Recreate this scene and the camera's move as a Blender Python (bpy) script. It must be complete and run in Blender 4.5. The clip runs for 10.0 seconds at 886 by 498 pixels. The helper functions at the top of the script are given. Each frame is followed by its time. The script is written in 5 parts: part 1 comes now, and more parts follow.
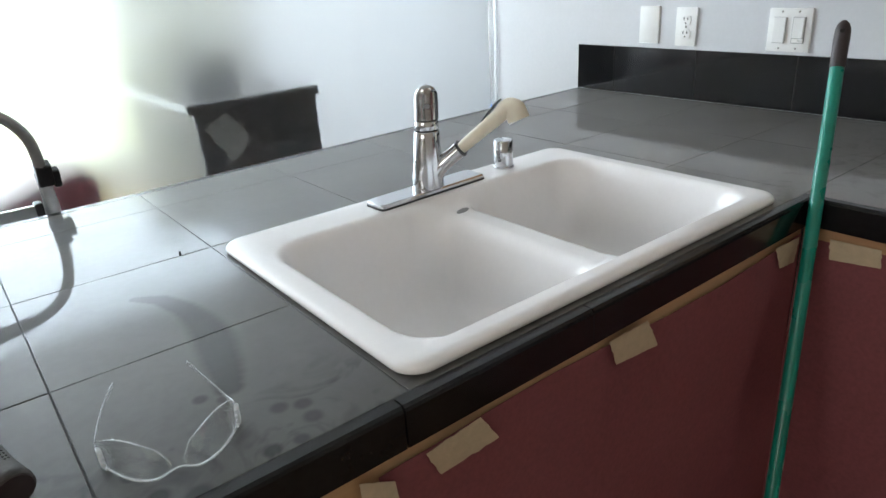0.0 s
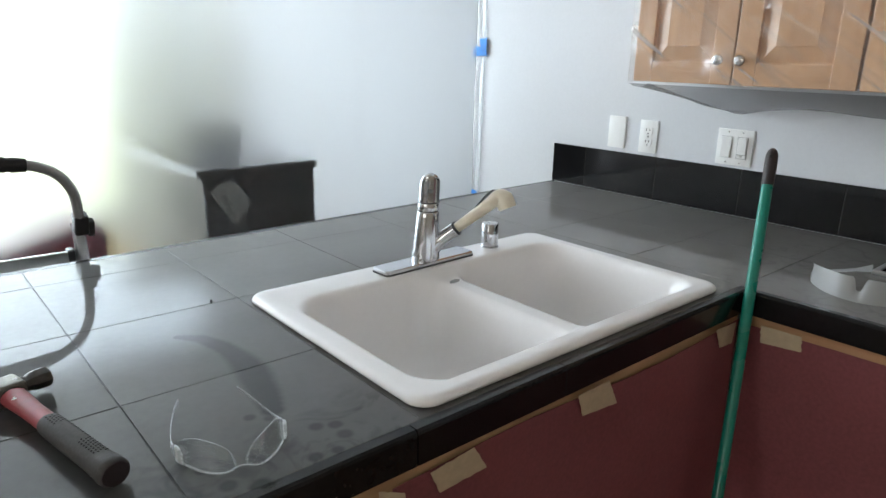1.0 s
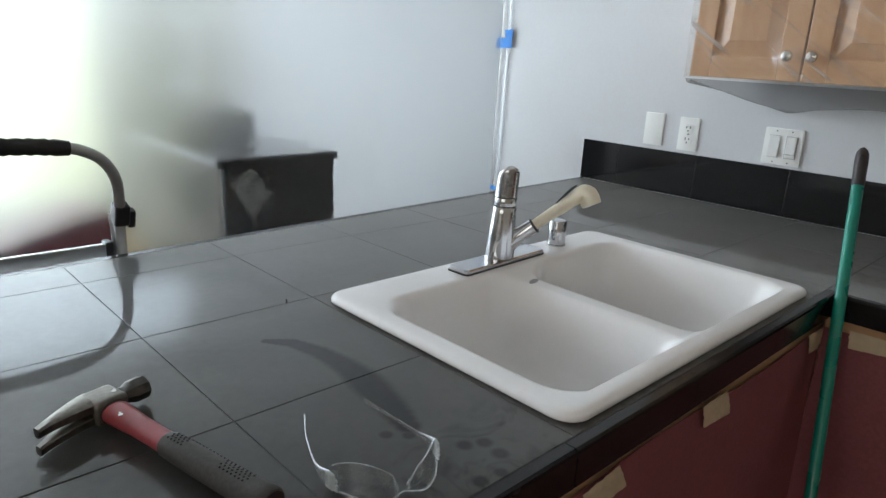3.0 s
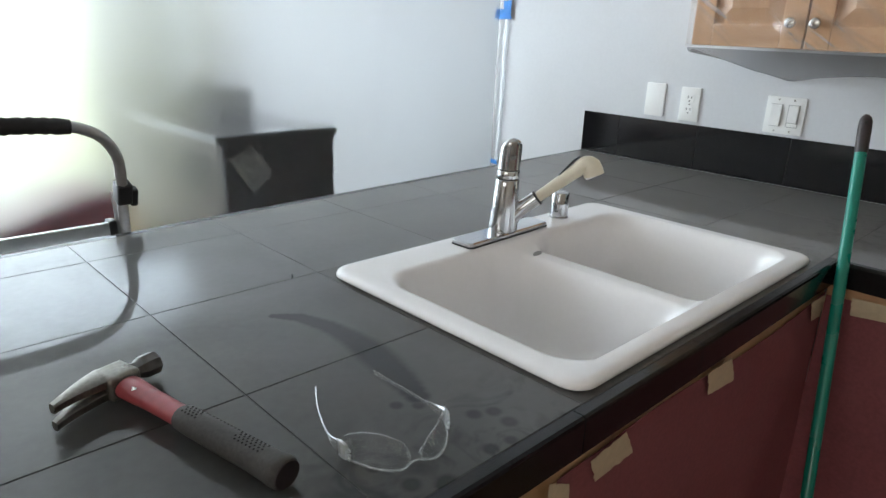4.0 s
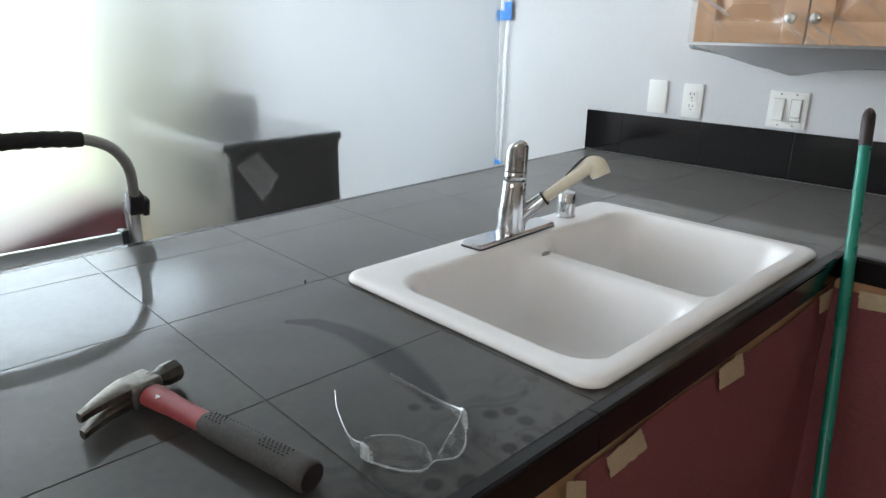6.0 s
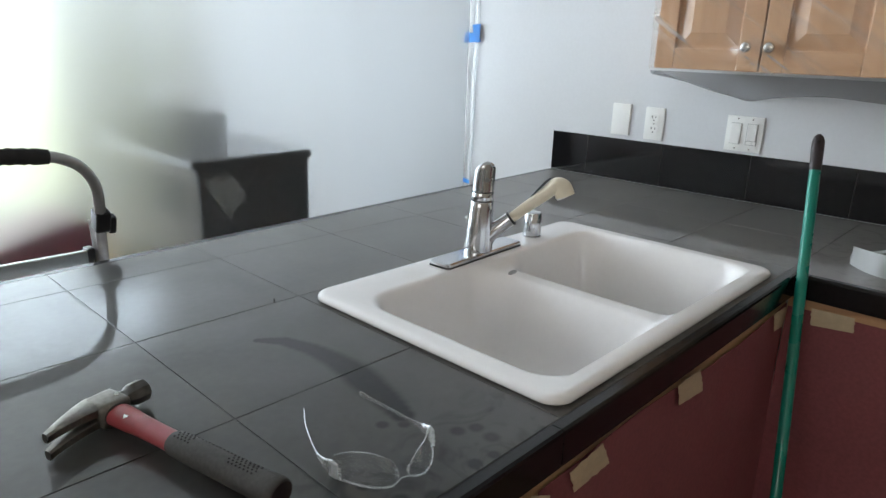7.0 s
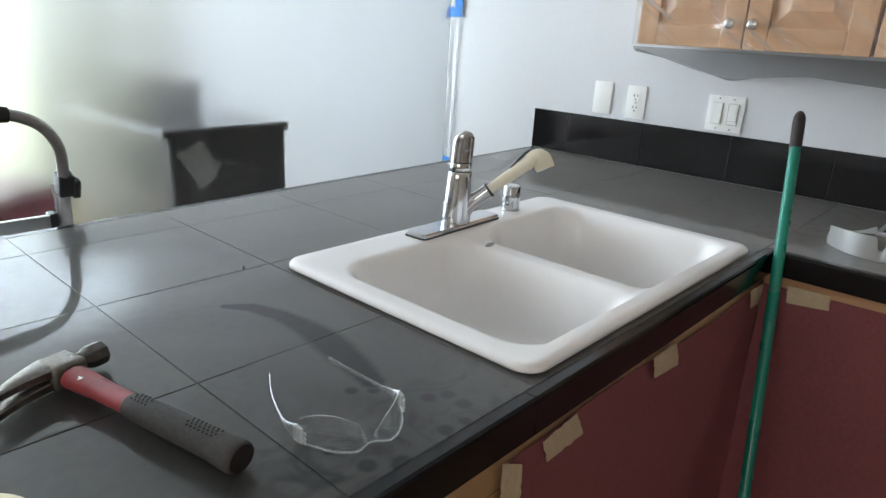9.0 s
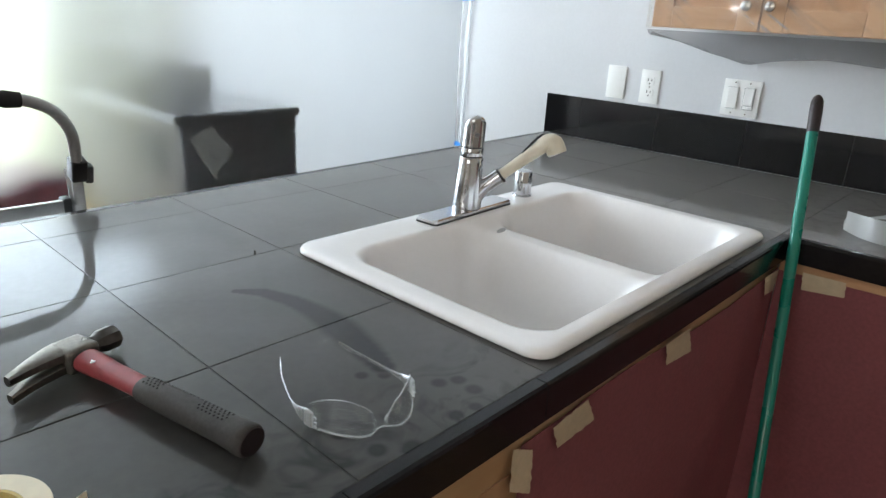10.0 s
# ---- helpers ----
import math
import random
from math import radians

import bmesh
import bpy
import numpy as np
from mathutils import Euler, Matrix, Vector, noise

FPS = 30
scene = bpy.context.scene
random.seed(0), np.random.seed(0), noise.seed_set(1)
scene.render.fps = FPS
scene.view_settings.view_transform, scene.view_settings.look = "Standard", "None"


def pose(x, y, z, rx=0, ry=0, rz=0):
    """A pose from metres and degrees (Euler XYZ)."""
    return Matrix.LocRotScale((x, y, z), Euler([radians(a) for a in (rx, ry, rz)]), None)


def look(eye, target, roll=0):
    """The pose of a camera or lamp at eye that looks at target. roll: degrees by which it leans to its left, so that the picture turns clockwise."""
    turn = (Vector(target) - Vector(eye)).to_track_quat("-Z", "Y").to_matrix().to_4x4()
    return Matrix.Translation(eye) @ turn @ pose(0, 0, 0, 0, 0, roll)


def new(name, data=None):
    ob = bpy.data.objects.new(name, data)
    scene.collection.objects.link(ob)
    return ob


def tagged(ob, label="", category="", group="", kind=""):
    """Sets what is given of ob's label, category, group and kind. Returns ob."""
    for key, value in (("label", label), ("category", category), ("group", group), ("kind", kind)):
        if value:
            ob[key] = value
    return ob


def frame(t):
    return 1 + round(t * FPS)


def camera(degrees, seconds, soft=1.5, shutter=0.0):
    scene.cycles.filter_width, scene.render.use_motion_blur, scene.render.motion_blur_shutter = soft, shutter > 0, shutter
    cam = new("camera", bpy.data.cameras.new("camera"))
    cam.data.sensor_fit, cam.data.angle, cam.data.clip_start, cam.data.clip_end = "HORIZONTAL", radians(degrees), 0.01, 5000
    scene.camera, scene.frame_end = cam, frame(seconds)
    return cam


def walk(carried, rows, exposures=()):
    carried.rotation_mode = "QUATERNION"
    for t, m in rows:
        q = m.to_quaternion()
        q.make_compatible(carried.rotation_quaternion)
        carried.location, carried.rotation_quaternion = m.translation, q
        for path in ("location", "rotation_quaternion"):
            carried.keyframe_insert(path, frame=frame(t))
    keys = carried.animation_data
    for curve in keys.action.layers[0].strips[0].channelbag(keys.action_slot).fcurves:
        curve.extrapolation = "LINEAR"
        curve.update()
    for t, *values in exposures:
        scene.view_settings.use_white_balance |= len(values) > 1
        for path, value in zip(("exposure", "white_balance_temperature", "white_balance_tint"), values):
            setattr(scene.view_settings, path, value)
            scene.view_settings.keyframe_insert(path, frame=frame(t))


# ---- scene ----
cam = camera(67.6, 10.0)
PATH = [
    (0, (-0.332, -0.802, 1.337), (0.784, 0.667, 0.564), -3.7),
    (0.5, (-0.43, -0.906, 1.373), (0.779, 0.546, 0.718), -0.6),
    (1, (-0.506, -0.912, 1.393), (0.748, 0.542, 0.833), 1.3),
    (1.5, (-0.562, -0.769, 1.399), (0.705, 0.685, 0.866), 2.9),
    (2, (-0.607, -0.713, 1.389), (0.684, 0.725, 0.876), 3.7),
    (2.5, (-0.623, -0.694, 1.369), (0.696, 0.712, 0.837), 3.6),
    (4, (-0.638, -0.682, 1.358), (0.683, 0.677, 0.721), 2.2),
    (4.5, (-0.644, -0.686, 1.353), (0.67, 0.669, 0.691), 2.1),
    (5, (-0.637, -0.696, 1.351), (0.677, 0.654, 0.681), 1.9),
    (5.5, (-0.631, -0.69, 1.36), (0.687, 0.658, 0.692), 1.6),
    (5.7, (-0.643, -0.682, 1.363), (0.667, 0.677, 0.703), 1.1),
    (6.8, (-0.666, -0.686, 1.376), (0.692, 0.66, 0.789), 0.8),
    (7, (-0.669, -0.697, 1.378), (0.722, 0.616, 0.791), 1.8),
    (7.5, (-0.667, -0.692, 1.367), (0.764, 0.577, 0.781), 3.2),
    (8, (-0.666, -0.691, 1.357), (0.796, 0.54, 0.769), 4.1),
    (8.5, (-0.657, -0.692, 1.351), (0.794, 0.542, 0.741), 4.0),
    (9, (-0.649, -0.691, 1.343), (0.773, 0.566, 0.714), 3.3),
    (9.5, (-0.647, -0.689, 1.339), (0.755, 0.581, 0.692), 3.1),
    (10, (-0.645, -0.689, 1.34), (0.745, 0.583, 0.67), 3.1),
]
EXPOSURES = [(0.0, 0.05), (0.5, 0.04), (1.0, -0.08), (1.5, -0.30), (2.0, -0.42), (2.5, -0.45), (4.0, -0.16), (4.5, -0.08), (5.0, -0.06), (5.5, -0.03),
             (7.0, -0.20), (7.5, -0.18), (8.0, -0.15), (8.5, -0.09), (9.0, -0.02), (9.5, 0.02), (10.0, 0.06)]
walk(cam, [(t, look(eye, target, roll)) for t, eye, target, roll in PATH], EXPOSURES)

# ---- world and light ----
world = bpy.data.worlds.new("sky")
scene.world = world
world.use_nodes = True
wn = world.node_tree
sky = wn.nodes.new("ShaderNodeTexSky")
sky.sky_type, sky.sun_disc = "NISHITA", False
sky.sun_elevation, sky.sun_rotation = radians(48), radians(200)
wn.links.new(sky.outputs[0], wn.nodes["Background"].inputs[0])
wn.nodes["Background"].inputs[1].default_value = 0.12
sun = new("sun", bpy.data.lights.new("sun", "SUN"))
sun.data.energy, sun.data.angle, sun.data.color = 3.0, radians(0.5), (1.0, 0.95, 0.86)
sun.matrix_world = look((-2, -8, 9), (0, 0, 0))
SKY_GLOW = 10.8
KITCHEN_FILL = 3.3

# ---- plan ----
ZC = 0.915                       # counter height
S = 0.3075                       # tile pitch
YF, YB = -0.309, 0.836           # peninsula front edge, back edge at the backsplash
XC = 0.893                       # front edge of the return leg
XB, XW = 1.580, 1.592            # backsplash face, wall face
YP = 1.315                       # plastic curtain
YN, YS, XL, HC = 4.6, -2.6, -3.0, 3.1

# ---- material helpers ----
def material(name, color, rough=0.5, metal=0.0, vary=0.12, scale=8.0, fine=90.0, bump=0.1, bump_scale=60.0,
             rough_vary=0.1, coat=0.0, stretch=(1, 1, 1), spec=0.5, per_object=0.0):
    m = bpy.data.materials.new(name)
    m.use_nodes = True
    n, l = m.node_tree.nodes, m.node_tree.links
    b = n["Principled BSDF"]
    tc, mp = n.new("ShaderNodeTexCoord"), n.new("ShaderNodeMapping")
    geo = n.new("ShaderNodeNewGeometry")
    mp.inputs["Scale"].default_value = stretch
    l.new(geo.outputs["Position"], mp.inputs["Vector"])
    big, small = n.new("ShaderNodeTexNoise"), n.new("ShaderNodeTexNoise")
    for t, s in ((big, scale), (small, fine)):
        t.inputs["Scale"].default_value, t.inputs["Detail"].default_value = s, 5.0
        l.new(mp.outputs[0], t.inputs["Vector"])
    add = n.new("ShaderNodeMath")
    add.operation = "ADD"
    l.new(big.outputs[0], add.inputs[0])
    l.new(small.outputs[0], add.inputs[1])
    ramp = n.new("ShaderNodeMapRange")
    ramp.inputs["From Min"].default_value, ramp.inputs["From Max"].default_value = 0.6, 1.4
    ramp.inputs["To Min"].default_value, ramp.inputs["To Max"].default_value = 1 - vary, 1 + vary
    l.new(add.outputs[0], ramp.inputs["Value"])
    value = ramp.outputs[0]
    if per_object:
        info, mr, mul = n.new("ShaderNodeObjectInfo"), n.new("ShaderNodeMapRange"), n.new("ShaderNodeMath")
        mr.inputs["To Min"].default_value, mr.inputs["To Max"].default_value = 1 - per_object, 1 + per_object
        l.new(info.outputs["Random"], mr.inputs["Value"])
        mul.operation = "MULTIPLY"
        l.new(value, mul.inputs[0])
        l.new(mr.outputs[0], mul.inputs[1])
        value = mul.outputs[0]
    mix = n.new("ShaderNodeVectorMath")
    mix.operation = "SCALE"
    mix.inputs[0].default_value = color
    l.new(value, mix.inputs["Scale"])
    l.new(mix.outputs[0], b.inputs["Base Color"])
    rr = n.new("ShaderNodeMapRange")
    rr.inputs["From Min"].default_value, rr.inputs["From Max"].default_value = 0.3, 0.7
    rr.inputs["To Min"].default_value = max(0.02, rough * (1 - rough_vary))
    rr.inputs["To Max"].default_value = min(1.0, rough * (1 + rough_vary))
    l.new(big.outputs[0], rr.inputs["Value"])
    l.new(rr.outputs[0], b.inputs["Roughness"])
    b.inputs["Metallic"].default_value = metal
    b.inputs["Coat Weight"].default_value = coat
    b.inputs["Coat Roughness"].default_value = 0.06
    b.inputs["Specular IOR Level"].default_value = spec
    if bump:
        bt, bp = n.new("ShaderNodeTexNoise"), n.new("ShaderNodeBump")
        bt.inputs["Scale"].default_value, bt.inputs["Detail"].default_value = bump_scale, 4.0
        l.new(mp.outputs[0], bt.inputs["Vector"])
        bp.inputs["Strength"].default_value, bp.inputs["Distance"].default_value = bump, 0.002
        l.new(bt.outputs[0], bp.inputs["Height"])
        l.new(bp.outputs[0], b.inputs["Normal"])
    return m


def clear(name, tint, gloss=0.08, rough=0.05, wrinkle=0.0, wrinkle_scale=20.0, milk=0.0, stretch=(1, 1, 1), grazing=0.75):
    """Thin clear plastic: see-through, with gloss that grows at grazing angles and a little milkiness."""
    m = bpy.data.materials.new(name)
    m.use_nodes = True
    n, l = m.node_tree.nodes, m.node_tree.links
    n.remove(n["Principled BSDF"])
    out = n["Material Output"]
    tr, gl, df = n.new("ShaderNodeBsdfTransparent"), n.new("ShaderNodeBsdfGlossy"), n.new("ShaderNodeBsdfTranslucent")
    d2, dm = n.new("ShaderNodeBsdfDiffuse"), n.new("ShaderNodeMixShader")
    tr.inputs["Color"].default_value = (*tint, 1)
    gl.inputs["Roughness"].default_value = rough
    df.inputs["Color"].default_value = d2.inputs["Color"].default_value = (0.85, 0.85, 0.85, 1)
    l.new(df.outputs[0], dm.inputs[1])
    l.new(d2.outputs[0], dm.inputs[2])
    lw, fac, milky, mx = n.new("ShaderNodeLayerWeight"), n.new("ShaderNodeMapRange"), n.new("ShaderNodeMixShader"), n.new("ShaderNodeMixShader")
    lw.inputs["Blend"].default_value = 0.35
    fac.inputs["To Min"].default_value, fac.inputs["To Max"].default_value = gloss, grazing
    l.new(lw.outputs["Facing"], fac.inputs["Value"])
    milky.inputs[0].default_value = milk
    l.new(tr.outputs[0], milky.inputs[1])
    l.new(dm.outputs[0], milky.inputs[2])
    l.new(fac.outputs[0], mx.inputs[0])
    l.new(milky.outputs[0], mx.inputs[1])
    l.new(gl.outputs[0], mx.inputs[2])
    l.new(mx.outputs[0], out.inputs[0])
    if wrinkle:
        geo, mp = n.new("ShaderNodeNewGeometry"), n.new("ShaderNodeMapping")
        mp.inputs["Scale"].default_value = stretch
        mp.inputs["Rotation"].default_value = (0.6, 0.0, 0.0)
        t, bp = n.new("ShaderNodeTexNoise"), n.new("ShaderNodeBump")
        t.inputs["Scale"].default_value, t.inputs["Detail"].default_value, t.inputs["Distortion"].default_value = wrinkle_scale, 3.0, 0.8
        l.new(geo.outputs["Position"], mp.inputs["Vector"])
        l.new(mp.outputs[0], t.inputs["Vector"])
        l.new(t.outputs[0], bp.inputs["Height"])
        bp.inputs["Strength"].default_value, bp.inputs["Distance"].default_value = wrinkle, 0.02
        l.new(bp.outputs[0], gl.inputs["Normal"])
        l.new(bp.outputs[0], lw.inputs["Normal"])
    return m


def wood(name, light, dark, axis, scale=1.0, rough=0.35):
    m = material(name, light, rough, bump=0.08, coat=0.15)
    n, l = m.node_tree.nodes, m.node_tree.links
    b = n["Principled BSDF"]
    geo, mp = n.new("ShaderNodeNewGeometry"), n.new("ShaderNodeMapping")
    st = [26.0, 26.0, 26.0]
    st[axis] = 1.6
    mp.inputs["Scale"].default_value = [s * scale for s in st]
    l.new(geo.outputs["Position"], mp.inputs["Vector"])
    t, t2, cr = n.new("ShaderNodeTexNoise"), n.new("ShaderNodeTexNoise"), n.new("ShaderNodeValToRGB")
    t.inputs["Scale"].default_value, t.inputs["Detail"].default_value, t.inputs["Distortion"].default_value = 1.0, 8.0, 0.6
    t2.inputs["Scale"].default_value = 5.0
    l.new(mp.outputs[0], t.inputs["Vector"])
    l.new(geo.outputs["Position"], t2.inputs["Vector"])
    av = n.new("ShaderNodeMath")
    av.operation, av.inputs[2].default_value = "MULTIPLY_ADD", 0.0
    av.inputs[1].default_value = 0.45
    l.new(t2.outputs[0], av.inputs[0])
    l.new(t.outputs[0], av.inputs[2])
    cr.color_ramp.elements[0].position, cr.color_ramp.elements[1].position = 0.5, 0.95
    cr.color_ramp.elements[0].color, cr.color_ramp.elements[1].color = (*dark, 1), (*light, 1)
    l.new(av.outputs[0], cr.inputs[0])
    l.new(cr.outputs[0], b.inputs["Base Color"])
    return m


M_WALL = material("wall_paint", (0.645, 0.655, 0.675), 0.6, vary=0.03, scale=3, bump=0.12, bump_scale=220)
M_WHITE = material("white_paint", (0.78, 0.78, 0.77), 0.6, vary=0.03, scale=2, bump=0.1, bump_scale=180)
# tan of the unseen walls, picked to hold down bounce light
M_TAN = material("low_bounce_tan", (0.34, 0.28, 0.22), 0.6, vary=0.06, scale=2)
M_FLOOR = wood("floor_wood", (0.30, 0.18, 0.09), (0.20, 0.11, 0.05), 0, 0.6)
M_EDGE = material("edge_tile_black", (0.012, 0.012, 0.013), 0.16, vary=0.2, scale=9, bump=0.02, rough_vary=0.4, per_object=0.1, spec=0.3)
M_SPLASH = material("splash_tile_black", (0.010, 0.010, 0.011), 0.10, vary=0.2, scale=6, bump=0.02, bump_scale=25, rough_vary=0.4, per_object=0.15)
M_GROUT = material("dark_grout", (0.035, 0.035, 0.034), 0.9, vary=0.25, scale=30, bump=0.3)
M_JOINT = material("grey_grout", (0.07, 0.07, 0.068), 0.9, vary=0.25, scale=30, bump=0.3)
M_SINK = material("white_enamel", (0.845, 0.825, 0.82), 0.24, vary=0.02, scale=4, bump=0.0, rough_vary=0.03, coat=0.12)
M_CHROME = material("chrome", (0.58, 0.585, 0.60), 0.12, 1.0, vary=0.04, scale=25, bump=0.02, rough_vary=0.5)
M_CREAM = material("cream_plastic", (0.76, 0.70, 0.56), 0.30, vary=0.05, scale=20, bump=0.03)
M_BLACK = material("black_plastic", (0.015, 0.015, 0.016), 0.4, vary=0.2, scale=20, bump=0.1)
M_FOAM = material("black_foam", (0.02, 0.02, 0.021), 0.75, vary=0.25, scale=40, bump=0.3, bump_scale=150)
M_PLATE = material("white_plate", (0.85, 0.85, 0.83), 0.3, vary=0.02, scale=10, bump=0.0)
M_PIT = material("shadowed_pit", (0.018, 0.017, 0.016), 0.95, bump=0.0, spec=0.0)
M_SLOT = material("dark_slot", (0.03, 0.028, 0.025), 0.6, bump=0.0)
M_MAPLE = wood("maple", (0.585, 0.355, 0.20), (0.455, 0.255, 0.128), 2)
M_MAPLE_H = wood("maple_rail", (0.585, 0.355, 0.20), (0.455, 0.255, 0.128), 1)
M_MAPLE_X = wood("maple_frame", (0.55, 0.36, 0.20), (0.43, 0.26, 0.13), 0)
M_NICKEL = material("brushed_nickel", (0.55, 0.53, 0.50), 0.25, 1.0, vary=0.05, scale=30, bump=0.05)
M_PAPER = material("red_rosin_paper", (0.228, 0.067, 0.077), 0.75, vary=0.18, scale=5, fine=120, bump=0.35, bump_scale=18)
M_MASK = material("masking_tape", (0.55, 0.45, 0.31), 0.6, vary=0.1, scale=40, bump=0.35, bump_scale=140)
M_BLUE = material("blue_tape", (0.006, 0.21, 0.66), 0.55, vary=0.1, scale=40, bump=0.3, bump_scale=140)
M_GREEN = material("green_enamel", (0.003, 0.205, 0.148), 0.32, vary=0.12, scale=14, bump=0.05, rough_vary=0.4)
M_GRIP = material("brown_black_rubber", (0.028, 0.018, 0.020), 0.5, vary=0.2, scale=30, bump=0.15)
M_STEEL = material("worn_steel", (0.175, 0.163, 0.145), 0.46, 1.0, vary=0.3, scale=35, fine=160, bump=0.12, rough_vary=0.45)
M_STEEL_DARK = material("dark_steel", (0.09, 0.085, 0.08), 0.4, 0.8, vary=0.35, scale=45, bump=0.15, rough_vary=0.4)
M_RED = material("red_fibreglass", (0.27, 0.042, 0.048), 0.5, vary=0.2, scale=40, bump=0.12, rough_vary=0.3)
M_TUBE = material("grey_powder_coat", (0.34, 0.34, 0.34), 0.35, 0.4, vary=0.12, scale=30, bump=0.08)
M_ALU = material("brushed_aluminium", (0.5, 0.5, 0.5), 0.35, 1.0, vary=0.08, scale=10, bump=0.05)
M_LENS = clear("clear_polycarbonate", (0.96, 0.965, 0.965), 0.010, 0.05, milk=0.012, grazing=0.35)
M_RIM = clear("thick_polycarbonate", (0.90, 0.91, 0.91), 0.07, 0.10, milk=0.17, grazing=0.6)
M_FROST = clear("frosted_polycarbonate", (0.86, 0.87, 0.86), 0.04, 0.35, milk=0.34, grazing=0.35)
M_FILM = clear("clear_film", (0.96, 0.96, 0.96), 0.015, 0.22, 0.8, 11.0, 0.07, (1, 1, 3), 0.30)


def crease_glints(m):
    """Paints pale diagonal streaks where long creases in a clear film would glint."""
    n, l = m.node_tree.nodes, m.node_tree.links
    milky = next(x for x in n if x.type == "MIX_SHADER" and x.inputs[1].links[0].from_node.type == "BSDF_TRANSPARENT")
    geo, turn, stretch = n.new("ShaderNodeNewGeometry"), n.new("ShaderNodeMapping"), n.new("ShaderNodeMapping")
    turn.inputs["Rotation"].default_value = (-0.62, 0, 0)
    stretch.inputs["Scale"].default_value = (1, 2.2, 34)
    t, mr = n.new("ShaderNodeTexNoise"), n.new("ShaderNodeMapRange")
    t.inputs["Scale"].default_value, t.inputs["Detail"].default_value, t.inputs["Distortion"].default_value = 1.0, 5.0, 0.6
    l.new(geo.outputs["Position"], turn.inputs["Vector"])
    l.new(turn.outputs[0], stretch.inputs["Vector"])
    l.new(stretch.outputs[0], t.inputs["Vector"])
    mr.inputs["From Min"].default_value, mr.inputs["From Max"].default_value = 0.52, 0.74
    mr.inputs["To Min"].default_value, mr.inputs["To Max"].default_value = 0.05, 0.42
    l.new(t.outputs[0], mr.inputs["Value"])
    l.new(mr.outputs[0], milky.inputs[0])


crease_glints(M_FILM)
M_DARKWOOD = wood("espresso_wood", (0.040, 0.027, 0.024), (0.022, 0.015, 0.014), 1)
for key, val in (("Coat Weight", 0.0), ("Specular IOR Level", 0.2)):
    M_DARKWOOD.node_tree.nodes["Principled BSDF"].inputs[key].default_value = val
M_LACQUER = material("lacquered_top", (0.045, 0.034, 0.029), 0.35, vary=0.15, scale=9, bump=0.02, coat=1.0)
M_RECESS = material("dark_matte_panel", (0.009, 0.009, 0.011), 0.9, vary=0.15, spec=0.05)
M_STEREO = material("dark_grey_shell", (0.055, 0.053, 0.052), 0.9, vary=0.2, scale=6, spec=0.05)
M_BADGE = material("grey_badge", (0.22, 0.22, 0.22), 0.4, 0.3, vary=0.1, scale=60)
M_PALE = material("pale_laminate", (0.12, 0.10, 0.084), 0.9, vary=0.06, spec=0.08)
M_FABRIC = material("red_fabric", (0.17, 0.024, 0.034), 0.85, vary=0.15, scale=10, bump=0.4, bump_scale=250)
M_SHELF = wood("shelf_wood", (0.055, 0.048, 0.042), (0.030, 0.027, 0.024), 2)
M_CARD = material("grey_card", (0.19, 0.18, 0.165), 0.7, vary=0.08, scale=20, bump=0.1)
M_TAPEROLL = material("cream_tape_roll", (0.70, 0.62, 0.45), 0.6, vary=0.08, scale=60, bump=0.1)
M_CORE = material("yellow_core", (0.55, 0.42, 0.16), 0.7, vary=0.3, scale=70, bump=0.2)
M_GLASS = clear("window_glass", (0.97, 0.98, 0.98), 0.04, 0.01)

# speckled rubber hammer grip with rows of small holes
M_RUBBER = material("grey_rubber", (0.044, 0.041, 0.038), 0.8, vary=0.35, scale=45, fine=220, bump=0.10, bump_scale=300)


